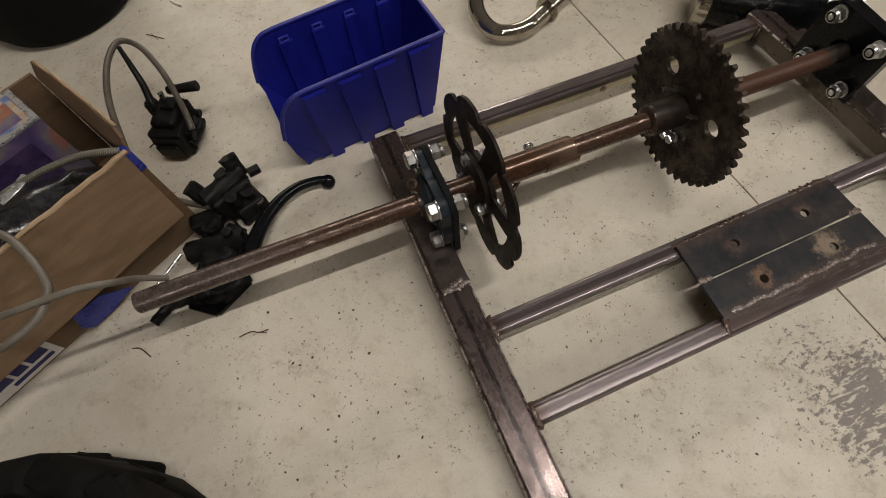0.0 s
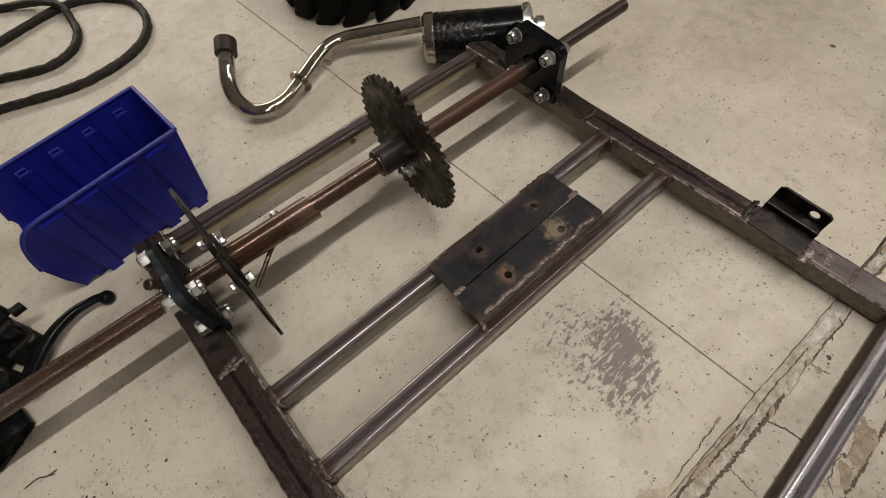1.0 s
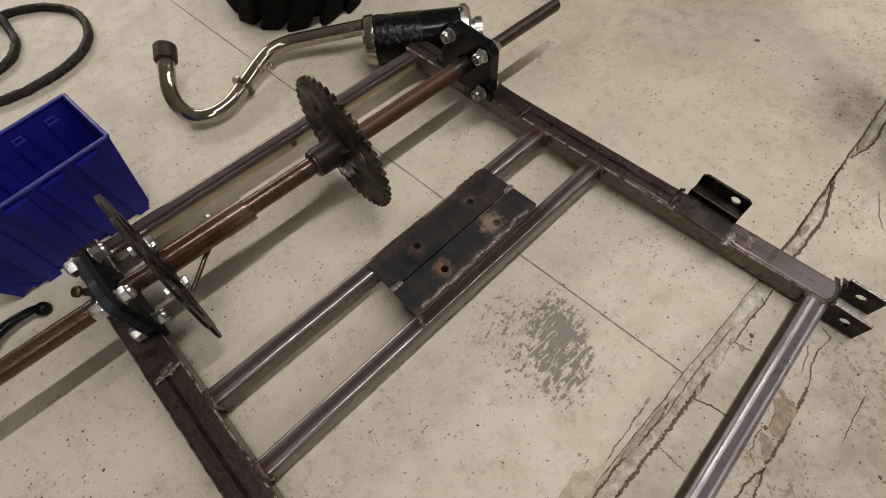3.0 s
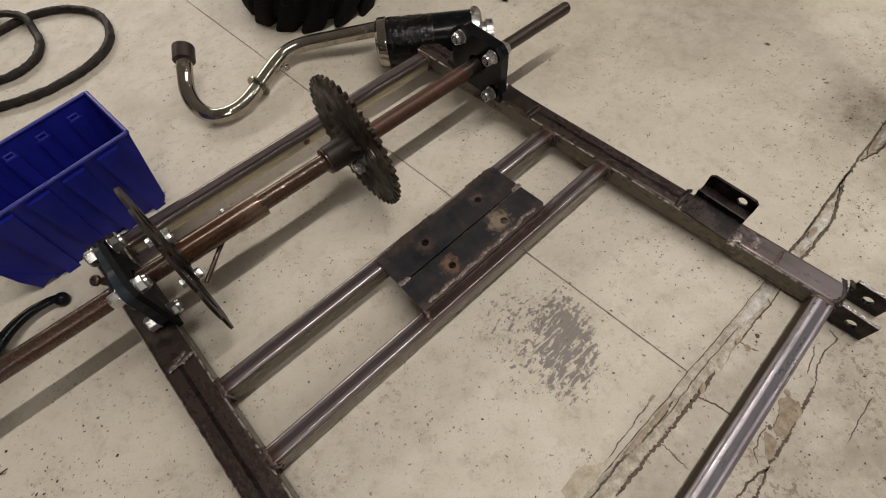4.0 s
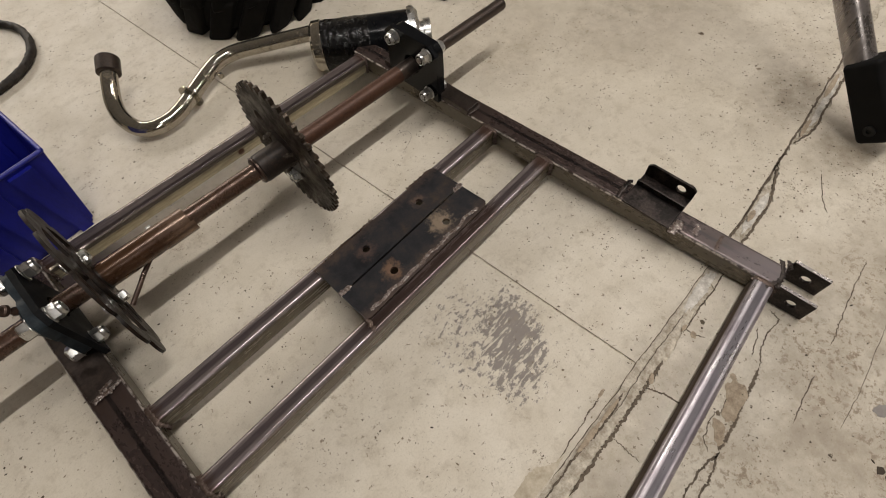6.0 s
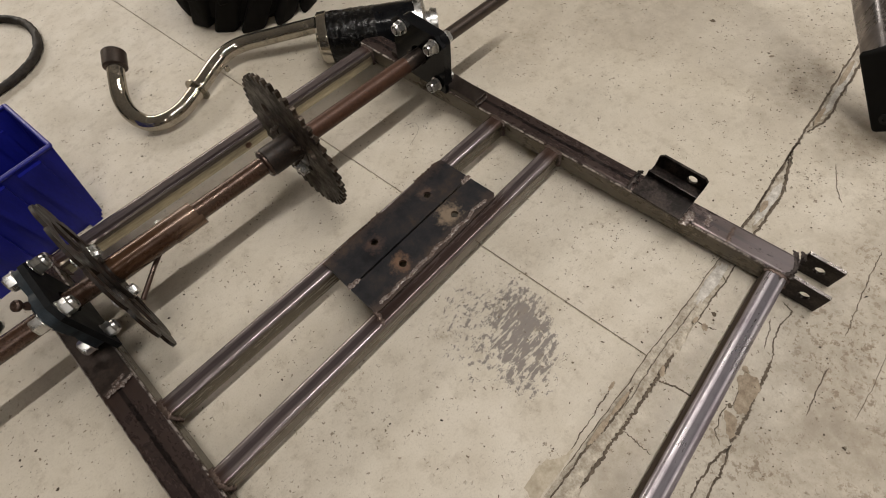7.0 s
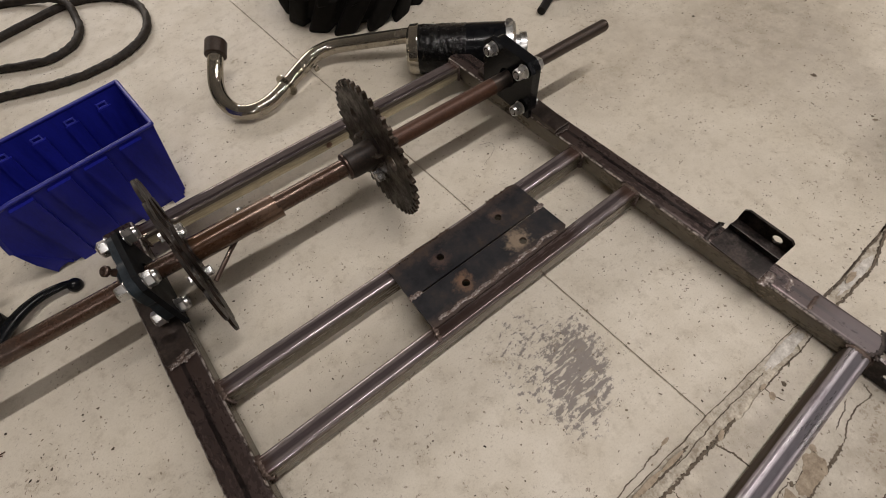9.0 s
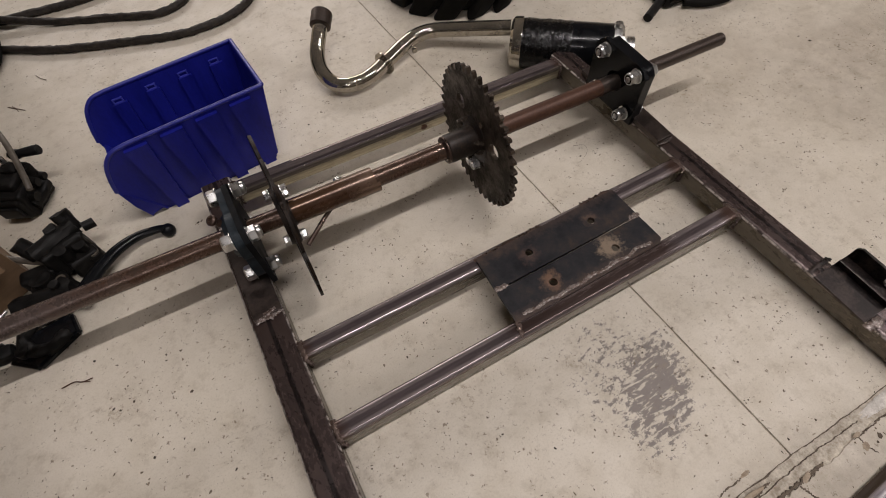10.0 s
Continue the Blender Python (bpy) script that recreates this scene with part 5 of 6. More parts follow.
part("bracket_stub", box(-0.004, 0.004, -0.003, 0.003, -0.004, 0.004, 0.001), CHROME, exhaust).location = pipe[8] + Vector((0.012, -0.012, -0.008))
M_AT, M_WAY = Vector((-0.002, -0.003, 0.0395)), Vector((0.145, -0.121, -0.002)).normalized()
SIL = Matrix.Translation(M_AT) @ M_WAY.to_track_quat("X", "Z").to_matrix().to_4x4()
rnd = random.Random(4)
body = lathe([(0.004 + 0.00175 * k, 0.0366) for k in range(45)], 84)
for v in body.verts:
    out = Vector((0, v.co.y, v.co.z)).normalized()
    v.co += out * (0.0011 * max(0.0, noise.noise(v.co * 170)) + 0.0006 * noise.noise(v.co * 420) + rnd.uniform(-0.0002, 0.0002))
sil = part("silencer_can", body, CRINKLE, exhaust, "black silencer can with blistered paint")
sil.matrix_basis = SIL
part("smooth_half", lathe([(0.0805, 0.0366), (0.11, 0.0367), (0.146, 0.0366)], 40), BLACK, sil, "smooth glossy black half of the can")
part("end_band", lathe([(-0.010, 0.012), (-0.010, 0.033), (-0.006, 0.0378), (0.006, 0.0386), (0.0075, 0.0378), (0.0075, 0.0355)], 40), CHROME, sil, "dull silver end band")
part("end_band", lathe([(0.141, 0.0355), (0.141, 0.038), (0.152, 0.038), (0.156, 0.0345), (0.158, 0.020), (0.158, 0.012)], 40), ZINC, sil, "bright silver end band")
part("outlet", lathe([(0.155, 0.0175), (0.163, 0.0175), (0.164, 0.0205), (0.174, 0.0205), (0.175, 0.0175), (0.166, 0.015)], 32), ZINC, sil, "short silver outlet")
bolt(sil, 0.146, 0.0, 0.0375, 1, 0.006, 0.006, "bolt", 0, axis="z")

# ---- tyres ----


def tyre(name, x, y, R, width, seed, label, tilt=(0, 0)):
    """A knobbly tyre lying on its side."""
    t = thing(name, pose(x, y, 0, tilt[0], tilt[1], 13 * seed), label, "tyre", "knobbly tyres")
    prof = [(0.004, R * 0.52), (0.0, R * 0.62), (0.004, R * 0.8), (width * 0.16, R * 0.93), (width * 0.5, R * 0.955), (width * 0.84, R * 0.93), (width - 0.004, R * 0.8), (width, R * 0.62), (width - 0.006, R * 0.52), (width * 0.7, R * 0.5), (width * 0.3, R * 0.5)]
    carcass = lathe(prof + prof[:1], 64, False)
    part("carcass", carcass, RUBBER, t).matrix_basis = pose(0, 0, 0, 0, -90)
    n = 15
    shapes = []
    rnd = random.Random(seed)
    for kind in range(5):
        blk = box(R * 0.82, R * 1.03, -R * 0.165, R * 0.15, -width * 0.30, width * 0.27, 0.008, 3)
        for v in blk.verts:
            v.co.y += 0.6 * v.co.z
            v.co.x -= 0.12 * max(0.0, -v.co.z)
            v.co += Vector((1, 0.8, 0.4)) * 0.010 * noise.noise(v.co * 38 + Vector((kind * 9.1, 0, 0)))
        shapes.append(finish(blk, "tread_block"))
        shapes[-1].materials.append(RUBBER)
    for k in range(n):
        for row in range(2):
            a = 360 * (k + 0.5 * row) / n + rnd.uniform(-1.5, 1.5)
            ob = new("tread_block", rnd.choice(shapes))
            ob.parent = t
            ob.matrix_basis = pose(0, 0, width * (0.29 if row else 0.71), rnd.uniform(-3, 3), 0, a) @ pose(0, 0, 0, 0 if row else 180)
        lug = new("side_lug", shapes[k % 5])
        lug.parent = t
        lug.matrix_basis = pose(0, 0, width * 0.93, 0, 0, 360 * (k + 0.3) / n) @ Matrix.Translation((R * 0.24, 0, 0)) @ Matrix.Diagonal((0.72, 0.95, 0.3, 1))
    return t


tyre("tyre", 0.524, 0.678, 0.139, 0.125, 1, "black knobbly tyre lying flat on the floor behind the exhaust")
tyre("tyre", -0.462, -0.012, 0.152, 0.10, 2, "black knobbly tyre lying flat on the floor beside the carton")

# ---- black bucket ----
bucket = thing("bucket", pose(-0.412, 0.935, 0), "black plastic bucket standing on the floor", "bucket")
bk = lathe([(0.004, 0.02), (0.0, 0.08), (0.004, 0.120), (0.02, 0.130), (0.12, 0.140), (0.25, 0.150), (0.252, 0.154), (0.262, 0.154), (0.262, 0.148), (0.02, 0.124), (0.012, 0.02)], 56)
part("body", bk, MATTE, bucket).matrix_basis = pose(0, 0, 0, 0, -90)
part("rim_band", lathe([(0.235, 0.1495), (0.235, 0.153), (0.24, 0.153), (0.24, 0.1495)], 56), MATTE, bucket).matrix_basis = pose(0, 0, 0, 0, -90)

# ---- black cable ----
cab = [(-0.75, 1.14, 0.007), (-0.55, 1.06, 0.007), (-0.34, 0.978, 0.007), (-0.218, 0.899, 0.007), (-0.153, 0.866, 0.007), (-0.076, 0.834, 0.007), (-0.01, 0.808, 0.007), (0.045, 0.799, 0.007), (0.105, 0.808, 0.007), (0.148, 0.836, 0.007), (0.174, 0.885, 0.007), (0.179, 0.95, 0.007), (0.160, 1.0, 0.007), (0.12, 1.045, 0.007), (0.05, 1.068, 0.007), (-0.12, 1.04, 0.007), (-0.235, 1.048, 0.007), (-0.34, 1.07, 0.007), (-0.6, 1.2, 0.007)]
solo("power_cable", sweep(spline(cab, 10), 0.007, 14, 0.3, seed=2), CABLE, Matrix(), "thick dirty black cable looped on the floor", "cable", "black cables")
cab = [(-0.7, 1.2, 0.007), (-0.45, 1.11, 0.007), (-0.345, 1.066, 0.0205), (-0.291, 1.038, 0.020), (-0.191, 0.986, 0.007), (-0.092, 0.936, 0.007), (-0.02, 0.898, 0.007), (0.03, 0.906, 0.007), (0.058, 0.945, 0.007), (0.066, 0.99, 0.009), (0.06, 1.06, 0.021), (-0.03, 1.17, 0.007), (-0.3, 1.3, 0.007)]
solo("power_cable", sweep(spline(cab, 10), 0.007, 14, 0.3, seed=3), CABLE, Matrix(), "thick dirty black cable looped on the floor", "cable", "black cables")

# ---- open carton ----
BX, BY, BZ = -0.270, 0.379, 0.150
UA = math.degrees(math.atan2(-0.125, -0.238))
carton = thing("carton", pose(BX, BY, 0, 0, 0, UA), "open brown cardboard carton with worn edges and blue tape", "carton")
# local x runs along the near wall, local y (negative) along the far wall
LX, LY, TH = 0.34, 0.196, 0.004


def card(name, x0, x1, y0, y1, z0, z1, seed):
    bm = box(x0, x1, y0, y1, z0, z1)
    long = bmesh.ops.subdivide_edges(bm, edges=[e for e in bm.edges if e.calc_length() > 0.1], cuts=9, use_grid_fill=True)
    rnd = random.Random(seed)
    for v in bm.verts:
        n = noise.noise(v.co * 22 + Vector((seed * 3.1, 0, 0)))
        v.co.z += 0.0022 * n * (v.co.z > 0.02)
    return part(name, bm, CARD, carton)


card("panel", 0, LX, 0, TH, 0.001, BZ, 1)
card("panel", 0, TH, -LY, -0.0005, 0.001, BZ - 0.014, 2)
card("panel", TH + 0.0005, LX, -LY, -LY + TH, 0.001, BZ - 0.003, 3)
card("panel", LX - TH, LX, -LY + TH + 0.0005, -0.0005, 0.001, BZ, 4)
flap = sheet([(0.006, 0.0), (LX, 0.0), (LX, -0.094), (0.010, -0.088)], [], 0.0035)
bmesh.ops.subdivide_edges(flap, edges=[e for e in flap.edges if e.calc_length() > 0.05], cuts=6, use_grid_fill=True)
for v in flap.verts:
    v.co.z += 0.004 * noise.noise(Vector((v.co.x * 9, v.co.y * 9, 3.0)))
bmesh.ops.transform(flap, matrix=Matrix.Translation((0, TH + 0.001, BZ - 0.001)) @ Matrix.Rotation(radians(108), 4, "X"), verts=flap.verts)
part("flap", flap, CARD, carton, "top flap folded out and hanging down")
side_flap = sheet([(0.0, -0.006), (0.0, -LY), (-0.036, -LY + 0.006), (-0.046, -LY * 0.7), (-0.049, -LY * 0.35), (-0.042, -0.02), (-0.034, -0.009)], [], 0.0032)
bmesh.ops.subdivide_edges(side_flap, edges=[e for e in side_flap.edges if e.calc_length() > 0.03], cuts=5, use_grid_fill=True)
for v in side_flap.verts:
    v.co.z += 0.003 * noise.noise(Vector((v.co.x * 14, v.co.y * 14, 8.0)))
    v.co.x += 0.0012 * noise.noise(Vector((v.co.x * 90, v.co.y * 160, 2.0)))
LIFT = Matrix.Translation((0.001, 0, BZ - 0.014)) @ Matrix.Rotation(radians(66), 4, "Y") @ Matrix.Diagonal((0.62, 1, 1, 1))
bmesh.ops.transform(side_flap, matrix=LIFT, verts=side_flap.verts)
part("flap", side_flap, CARD, carton, "worn side flap standing up")
part("bottom", box(TH, LX - TH, -LY + TH, -0.0005, 0.0006, 0.0046), CARD, carton)
part("torn_edge", sweep([Vector((0.002 + LX * k / 24, 0.002, BZ + 0.0015 * noise.noise(Vector((k * 0.7, 0, 0))))) for k in range(25)], 0.0024, 7, 0.5), CARD_EDGE, carton, "pale frayed cardboard edge")
part("torn_edge", sweep([LIFT @ Vector((-0.0470 + 0.009 * max(0.0, k - 12) / 8 + 0.002 * noise.noise(Vector((k * 0.9, 5, 0))), -0.02 - (LY - 0.03) * k / 20, 0.0018)) for k in range(21)], 0.0017, 7, 0.6), CARD_EDGE, carton, "pale frayed cardboard edge")
rnd = random.Random(8)
tp = sheet([(0.092, 0.012), (0.125, 0.003), (0.15, 0.002), (0.158, 0.016), (0.150, 0.042), (0.118, 0.040)], [], 0.0006)
bmesh.ops.transform(tp, matrix=Matrix.Translation((0.016, TH + 0.010, 0.004)) @ Matrix.Rotation(radians(84), 4, "X"), verts=tp.verts)
part("tape", tp, TAPE, carton, "torn piece of blue tape")
lbp = sheet([(0.205, 0.004), (0.30, 0.004), (0.30, 0.036), (0.205, 0.036)], [], 0.0005)
bmesh.ops.transform(lbp, matrix=Matrix.Translation((0, TH + 0.0012, 0)) @ Matrix.Rotation(radians(90), 4, "X"), verts=lbp.verts)
lab = part("label", lbp, WHITE, carton, "white label with navy print bars")
for x0, x1, z0, z1 in ((0.212, 0.232, 0.020, 0.032), (0.236, 0.25, 0.020, 0.032), (0.254, 0.28, 0.020, 0.032), (0.212, 0.26, 0.010, 0.015)):
    part("print_bar", box(x0, x1, TH + 0.0012, TH + 0.0019, z0, z1), NAVY, lab)
part("tape", box(-0.0012, 0.012, -0.012, TH + 0.0012, BZ - 0.028, BZ - 0.002, 0.0006), TAPE, carton, "blue tape wrapped over the corner")

inner_box = thing("printed_box", pose(BX, BY, 0.0052, 0, 0, UA), "glossy violet and silver printed box inside the carton", "box")
part("body", box(0.034, 0.20, -0.189, -0.122, 0, 0.141, 0.002), PRINT, inner_box)
part("lid_edge", sheet([(0.0335, -0.1895), (0.2005, -0.1895), (0.2005, -0.1215), (0.0335, -0.1215)], [[(0.040, -0.183), (0.193, -0.183), (0.193, -0.128), (0.040, -0.128)]], 0.003), SILVERTAPE, inner_box, "silvery worn lid edge").location.z = 0.1395
part("foil_strip", sheet([(0.0405, -0.1825), (0.1925, -0.1825), (0.1925, -0.1285), (0.0405, -0.1285)], [[(0.047, -0.176), (0.186, -0.176), (0.186, -0.135), (0.047, -0.135)]], 0.0018), FOIL, inner_box, "shimmering foil border in orange and blue").location.z = 0.1398
part("side_print", box(0.060, 0.18, -0.1219, -0.1213, 0.02, 0.125, 0.0002), VIOLET, inner_box, "violet printed side panel")
bag = bmesh.new()
bmesh.ops.create_uvsphere(bag, u_segments=36, v_segments=18, radius=1, matrix=Matrix.Translation((0.165, -0.062, 0.068)) @ Matrix.Diagonal((0.150, 0.052, 0.062, 1)))
for v in bag.verts:
    v.co += Vector((0, 0.3, 1)) * 0.010 * noise.noise(v.co * 38)
solo("plastic_bag", bag, FILM, pose(BX, BY, 0.0052, 0, 0, UA), "crumpled shiny black plastic bag inside the carton", "bag")
solo("braided_hose", sweep(spline([(-0.2760, 0.3780, 0.1510), (-0.2910, 0.3790, 0.1560), (-0.3140, 0.3870, 0.1540), (-0.3390, 0.3910, 0.1500), (-0.3650, 0.3920, 0.1460), (-0.4030, 0.3870, 0.1400), (-0.4450, 0.3810, 0.1300)], 20), 0.0040, 16), BRAID, Matrix(), "braided steel hose lying in the open carton", "hose", "hoses")
solo("silver_strip", sweep(spline([(-0.3730, 0.3970, 0.1460), (-0.3840, 0.3840, 0.1460), (-0.3990, 0.3750, 0.1450)], 5), 0.0055, 8, 0.3, 0.25), SILVERTAPE, Matrix(), "crumpled strip of silver tape on the bag", "tape")


# ---- brake parts ----
def lump(parts, seed, amount=0.0024):
    """Bevelled blocks joined into one casting with a rough skin."""
    bm = bmesh.new()
    for p in parts:
        bmesh.ops.triangulate(p, faces=p.faces)
        for _ in range(2):
            bmesh.ops.subdivide_edges(p, edges=[e for e in p.edges if e.calc_length() > 0.0075], cuts=1)
            bmesh.ops.triangulate(p, faces=[f for f in p.faces if len(f.verts) > 4])
        put(bm, p)
    bm.normal_update()
    for v in bm.verts:
        v.co += v.normal * amount * (noise.noise(v.co * 110 + Vector((seed, 0, 0))) + 0.5 * noise.noise(v.co * 300))
    return bm


def rod(a, b, r, segs=14):
    return sweep([Vector(a), Vector(a).lerp(Vector(b), 0.5), Vector(b)], r, segs)


cal = thing("brake_caliper", pose(-0.262, 0.532, 0, 0, 0, -28) @ Matrix.Diagonal((0.74, 0.76, 0.86, 1)), "greasy black brake caliper standing on the floor", "brake caliper", "brake calipers")
part("body", lump([box(-0.034, 0.030, -0.050, 0.022, 0.0, 0.050, 0.007, 3), box(-0.028, 0.020, -0.034, 0.030, 0.008, 0.062, 0.008, 3), box(-0.026, 0.026, -0.058, -0.040, 0.006, 0.044, 0.005, 3), rod((0.030, -0.040, 0.018), (0.034, 0.012, 0.024), 0.010, 16)], 1, 0.0026), GREASY, cal)
part("piston_boss", lump([rod((-0.036, 0.010, 0.030), (-0.036, 0.010, 0.064), 0.0115, 20), rod((0.026, 0.012, 0.02), (0.026, 0.012, 0.062), 0.009), box(-0.014, 0.016, -0.004, 0.020, 0.058, 0.068, 0.004)], 2, 0.0022), GREASY, cal)
part("pad_face", box(-0.020, 0.022, -0.0640, -0.0570, 0.014, 0.036, 0.003, 3), PLASTIC, cal, "worn smooth black brake pad")
part("slide_pin", lathe([(0, 0.0062), (0.010, 0.0085), (0.016, 0.0085), (0.018, 0.0070), (0.050, 0.0084), (0.056, 0.0084), (0.058, 0.0064)], 20), PLASTIC, cal, "glossy black slide pin sleeve").matrix_basis = Matrix.Translation((-0.008, 0.034, 0.068)) @ pose(0, 0, 0, 0, -4, 8)
for y, z, r in ((-0.030, 0.034, 0.0080), (-0.006, 0.044, 0.0075), (0.014, 0.040, 0.0065)):
    part("bolt_boss", lump([rod((0.026, y, z), (0.042, y, z - 0.002), r, 16)], int(r * 1e4), 0.0006), GREASY, cal)
part("bleed_screw", rod((-0.010, 0.018, 0.062), (-0.010, 0.018, 0.078), 0.0048), ZINC, cal, "small bright bleed screw")
part("spring_clip", sweep(spline([(-0.036, -0.03, 0.02), (-0.055, -0.04, 0.012), (-0.064, -0.036, 0.004)], 5), 0.0012, 6), AXLE, cal)

cal2 = thing("brake_caliper", pose(-0.216, 0.378, 0, 0, 0, 24), "greasy black brake caliper beside the brake lever", "brake caliper", "brake calipers")
part("body", lump([box(-0.030, 0.024, -0.014, 0.016, 0.004, 0.048, 0.006, 3), rod((-0.030, 0.004, 0.046), (0.026, 0.006, 0.046), 0.0115, 18), box(-0.014, 0.022, -0.030, -0.008, 0.0, 0.028, 0.005, 3)], 3, 0.0024), GREASY, cal2)
part("piston_boss", lump([rod((-0.027, 0.014, 0.036), (-0.032, 0.026, 0.058), 0.0100, 18), rod((0.022, 0.012, 0.036), (0.024, 0.024, 0.060), 0.0105, 18), box(-0.004, 0.012, 0.006, 0.018, 0.044, 0.060, 0.003, 3), rod((-0.006, -0.012, 0.02), (-0.006, -0.016, 0.048), 0.0075, 16), rod((0.012, -0.014, 0.016), (0.012, -0.018, 0.040), 0.007, 16)], 4, 0.0020), GREASY, cal2)
for x, y, z in ((0.016, -0.026, 0.024), (-0.030, -0.030, 0.026)):
    part("mount_ear", lump([box(x - 0.009, x + 0.009, y - 0.006, y + 0.016, z - 0.016, z - 0.002, 0.004, 3), rod((x, y, z - 0.018), (x, y, z - 0.001), 0.0092, 18)], 5, 0.0008), GREASY, cal2)
    part("eyelet", lathe([(0, 0.0036), (0, 0.0064), (0.003, 0.0064), (0.003, 0.0036)], 18, False), DARK_HOSE, cal2, "worn bright eyelet").matrix_basis = Matrix.Translation((x, y, z - 0.002)) @ pose(0, 0, 0, 0, -90)
part("bleed_screw", rod((0.030, 0.002, 0.040), (0.044, 0.000, 0.038), 0.0062, 14), GREASY, cal2)

mc = thing("brake_lever", pose(-0.245, 0.318, 0), "black hydraulic brake lever and master cylinder lying on the floor", "brake lever")
lev = [(0.140, 0.044, 0.012), (0.128, 0.047, 0.013), (0.105, 0.047, 0.015), (0.082, 0.037, 0.018), (0.060, 0.020, 0.020), (0.042, -0.002, 0.022), (0.028, -0.024, 0.022)]
ln = spline(lev, 7)
part("lever_blade", sweep(ln, [0.0050 + 0.0052 * k / len(ln) for k in range(len(ln))], 14, 0, 0.8), BLACK, mc, "glossy black curved lever blade")
ball = bmesh.new()
bmesh.ops.create_uvsphere(ball, u_segments=20, v_segments=12, radius=0.0092, matrix=Matrix.Translation((0.141, 0.0435, 0.007)))
part("lever_ball", ball, BLACK, mc)
part("cylinder_body", lump([rod((-0.042, 0.010, 0.018), (0.026, 0.000, 0.020), 0.0135, 20), box(-0.03, 0.012, -0.022, 0.012, 0.003, 0.028, 0.007, 3), rod((-0.004, 0.028, 0.006), (-0.004, 0.028, 0.034), 0.0125, 18), rod((0.018, 0.006, 0.008), (0.018, 0.006, 0.033), 0.010, 18), box(-0.022, 0.004, 0.006, 0.034, 0.004, 0.026, 0.006, 3)], 6), GREASY, mc)
part("clamp", lump([sweep(spline([(-0.03, -0.01, 0.010), (-0.042, -0.03, 0.010), (-0.034, -0.052, 0.010), (-0.012, -0.058, 0.010), (0.006, -0.046, 0.010)], 6), 0.0085, 12), rod((-0.04, -0.052, 0.004), (-0.04, -0.052, 0.020), 0.007)], 9), GREASY, mc)
plate_bm = sheet([(-0.062, -0.052), (-0.03, -0.078), (0.018, -0.052), (0.012, -0.02), (-0.03, -0.026)], [], 0.011)
bmesh.ops.bevel(plate_bm, geom=[e for e in plate_bm.edges if e.calc_face_angle(0) > 0.5], offset=0.003, segments=2, affect="EDGES")
part("reservoir", plate_bm, BLACK, mc).location.z = 0.001
part("reservoir_cap", box(-0.032, 0.010, 0.034, 0.056, 0.006, 0.03, 0.006, 3), GREASY, mc)
part("pivot_bolt", lathe([(0, 0.006), (0.004, 0.006), (0.005, 0.004)], 16), GREASY, mc).matrix_basis = Matrix.Translation((0.012, 0.006, 0.0345)) @ pose(0, 0, 0, 0, -90)
part("switch", lump([box(-0.088, -0.052, -0.046, -0.03, 0.0, 0.018, 0.004), rod((-0.06, -0.03, 0.012), (-0.098, -0.058, 0.012), 0.006)], 8), PLASTIC, mc)
part("push_rod", rod((-0.096, -0.03, 0.022), (-0.048, 0.008, 0.026), 0.0022, 10), ZINC, mc, "thin bright push rod")

solo("brake_hose", sweep(spline([(-0.2350, 0.3660, 0.0300), (-0.2620, 0.3810, 0.0350), (-0.2850, 0.3960, 0.0450), (-0.2990, 0.4170, 0.0600), (-0.3060, 0.4370, 0.0750), (-0.3070, 0.4710, 0.0900), (-0.3080, 0.5100, 0.1000), (-0.3060, 0.5440, 0.1050), (-0.3010, 0.5840, 0.1050), (-0.2920, 0.6190, 0.1000), (-0.2810, 0.6290, 0.0950), (-0.2640, 0.6110, 0.0900), (-0.2490, 0.5700, 0.0800), (-0.2420, 0.5330, 0.0700), (-0.2380, 0.4990, 0.0600), (-0.2380, 0.4830, 0.0520)], 6), 0.0039, 14), DARK_HOSE, Matrix(), "grey-brown rubber brake hose looping up between the calipers", "hose", "hoses")
rd = spline([(-0.2880, 0.6150, 0.0980), (-0.2830, 0.5900, 0.0850), (-0.2800, 0.5700, 0.0700), (-0.2790, 0.5480, 0.0580), (-0.2790, 0.5440, 0.0500)], 5)
solo("brake_hose", sweep(rd, [0.0030 + 0.0032 * k / len(rd) for k in range(len(rd))], 12), PLASTIC, Matrix(), "short black tapered hose end standing up from the caliper", "hose", "hoses")
solo("brake_hose", sweep(spline([(-0.2770, 0.2510, 0.1000), (-0.2930, 0.2460, 0.1250), (-0.2980, 0.2330, 0.1500), (-0.3190, 0.2310, 0.1620), (-0.3450, 0.2310, 0.1650), (-0.3820, 0.2320, 0.1650), (-0.4320, 0.2490, 0.1500)], 6), 0.0031, 12), HOSE, Matrix(), "grey rubber hose draped over the carton edge", "hose", "hoses")
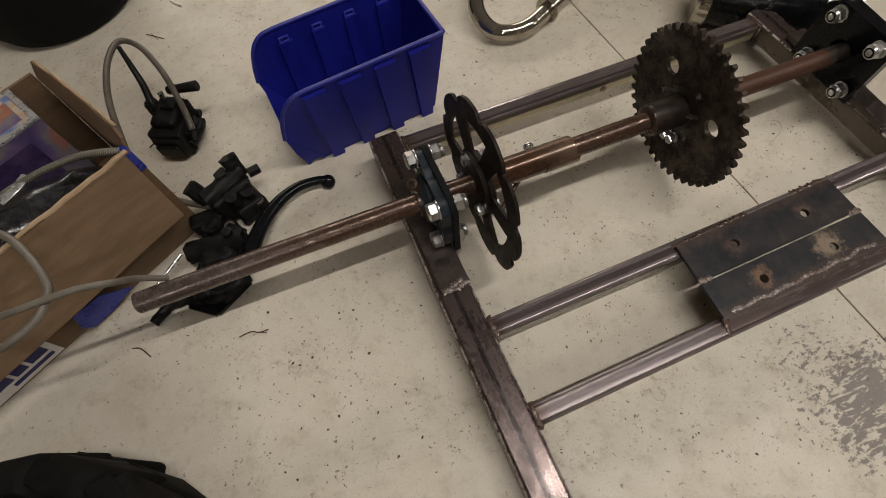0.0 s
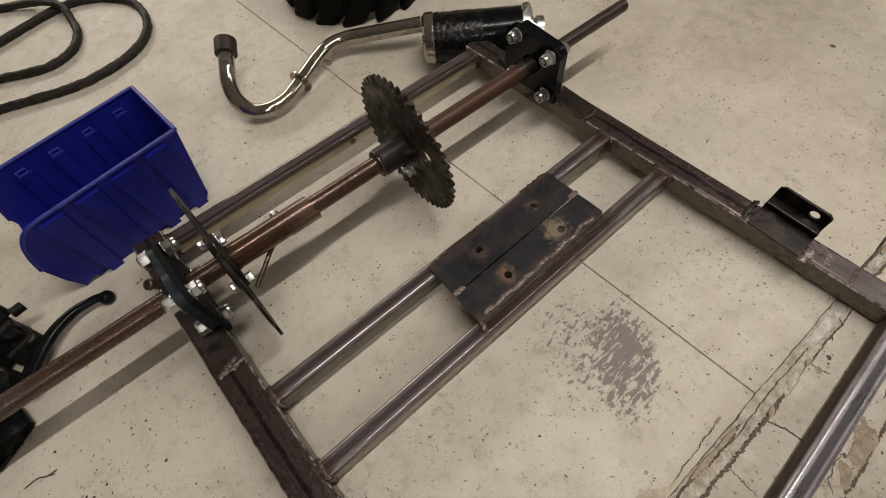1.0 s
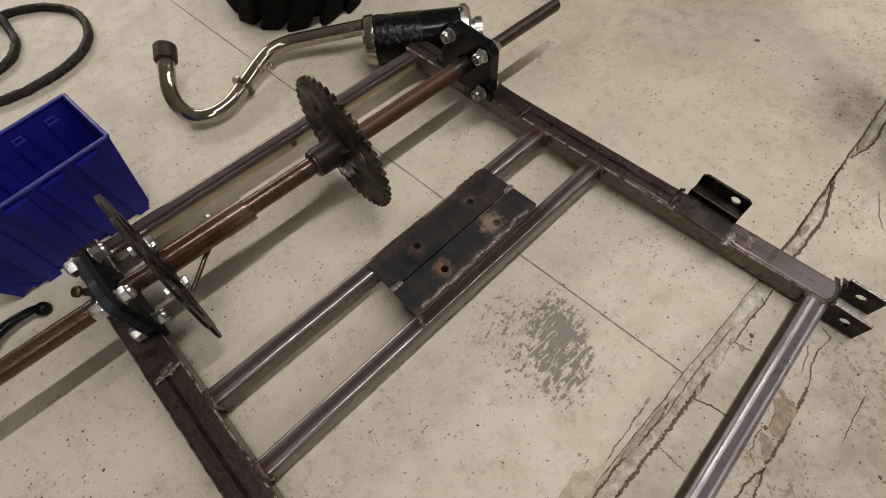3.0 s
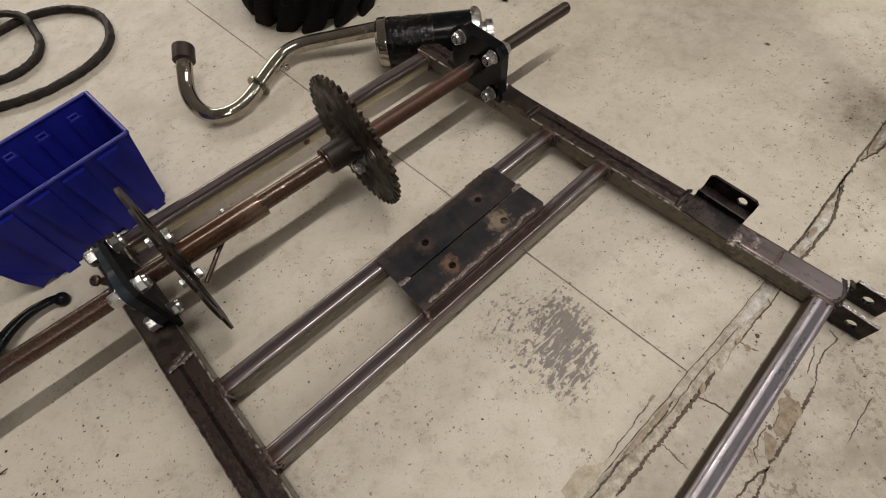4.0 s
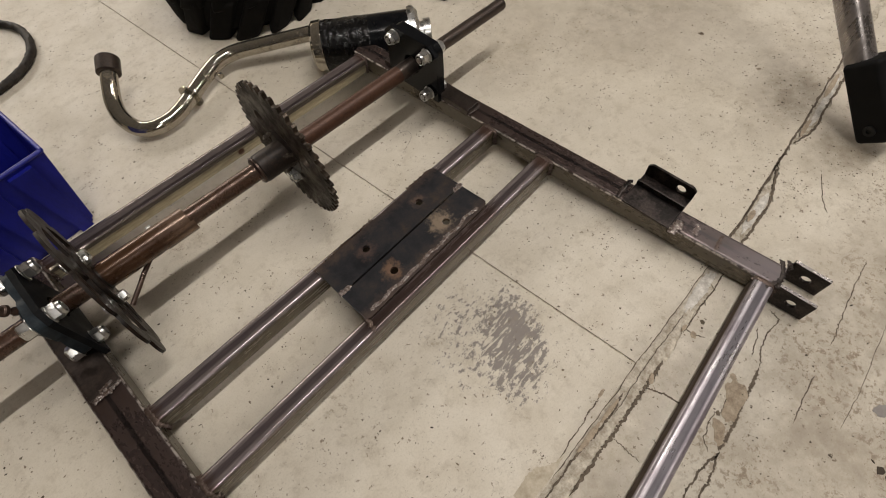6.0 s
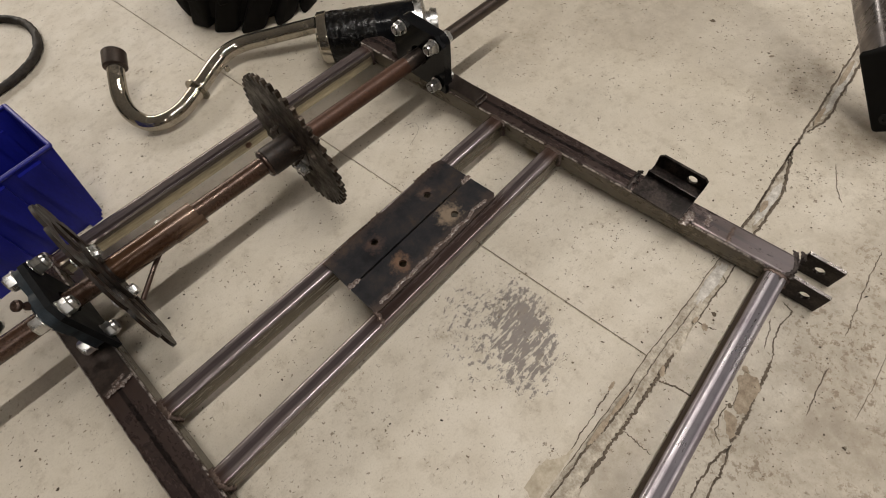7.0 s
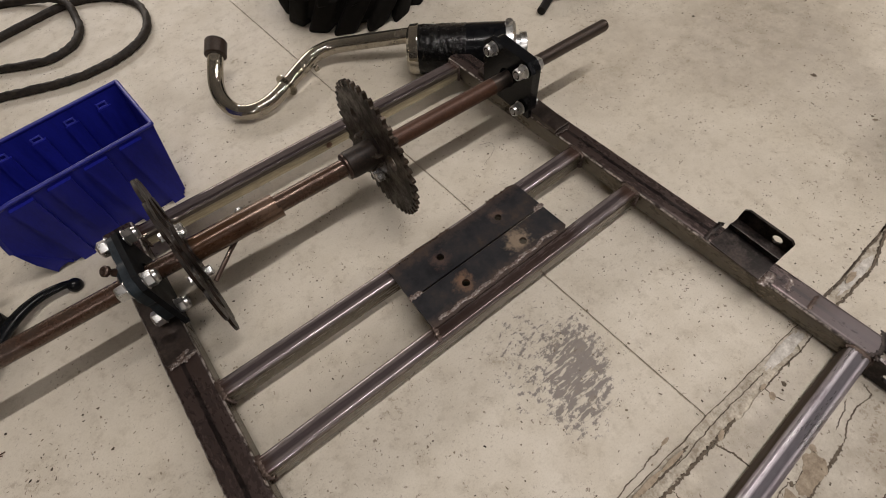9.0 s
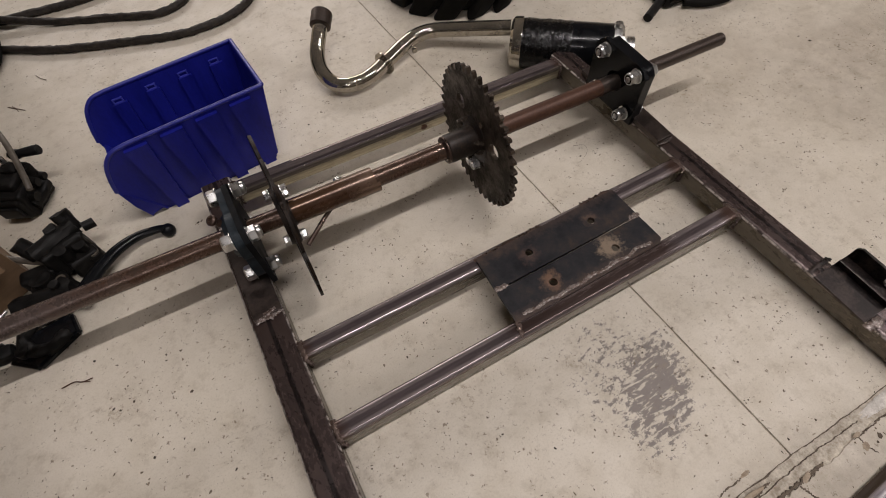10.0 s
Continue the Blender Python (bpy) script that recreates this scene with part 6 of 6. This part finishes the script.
solo("brake_hose", sweep(spline([(-0.4060, 0.3370, 0.1600), (-0.3840, 0.3190, 0.1620), (-0.3690, 0.3000, 0.1630), (-0.3550, 0.2740, 0.1630), (-0.3460, 0.2500, 0.1620), (-0.3470, 0.2370, 0.1600), (-0.3600, 0.2190, 0.1580), (-0.3900, 0.2090, 0.1550), (-0.4310, 0.2200, 0.1400)], 6), 0.0037, 12), HOSE, Matrix(), "grey rubber hose draped over the carton edge", "hose", "hoses")

# ---- stand leg and far parts ----
leg = thing("stand_leg", pose(0.816, -0.306, 0), "silver tube leg with a black plastic foot standing on the floor", "stand leg")
LEAN_TO = Vector((0.045, 0.140, 0.150)).normalized()
LM = LEAN_TO.to_track_quat("X", "Z").to_matrix().to_4x4()
part("tube", sweep([LEAN_TO * 0.05, LEAN_TO * 0.3, LEAN_TO * 0.75], 0.0165, 28), SILVER_TUBE, leg, "brushed silver tube")
ft = box(0.004, 0.108, -0.021, 0.021, -0.021, 0.021, 0.006, 3)
part("foot", ft, MATTE, leg, "black plastic foot").matrix_basis = Matrix.Translation((0, 0, 0.016)) @ LM
part("foot_bolt", lathe([(0, 0.007), (0.003, 0.007), (0.0035, 0.003), (0.002, 0.003)], 16), PLASTIC, leg).matrix_basis = Matrix.Translation((0, 0, 0.016)) @ LM @ Matrix.Translation((0.022, 0, 0)) @ pose(0, 0, 0, 0, 0, 90) @ Matrix.Translation((0.0205, 0, 0))

far = thing("brake_caliper", pose(0.80, 0.39, 0), "dark brake caliper with a curved hose far across the floor", "brake caliper", "brake calipers")
part("body", lump([box(-0.03, 0.05, -0.01, 0.06, 0.0, 0.04, 0.008), rod((-0.02, 0.0, 0.02), (0.045, -0.01, 0.02), 0.014, 18), box(0.02, 0.09, 0.0, 0.05, 0.004, 0.034, 0.008)], 9), GREASY, far)
part("bar", rod((-0.078, -0.018, 0.008), (-0.02, 0.008, 0.014), 0.0075), GREASY, far)
part("hose_stub", sweep(spline([(0.0, -0.02, 0.01), (0.04, -0.045, 0.009), (0.09, -0.05, 0.012), (0.14, -0.02, 0.02), (0.19, 0.03, 0.02)], 7), 0.006, 12), RUBBER, far)
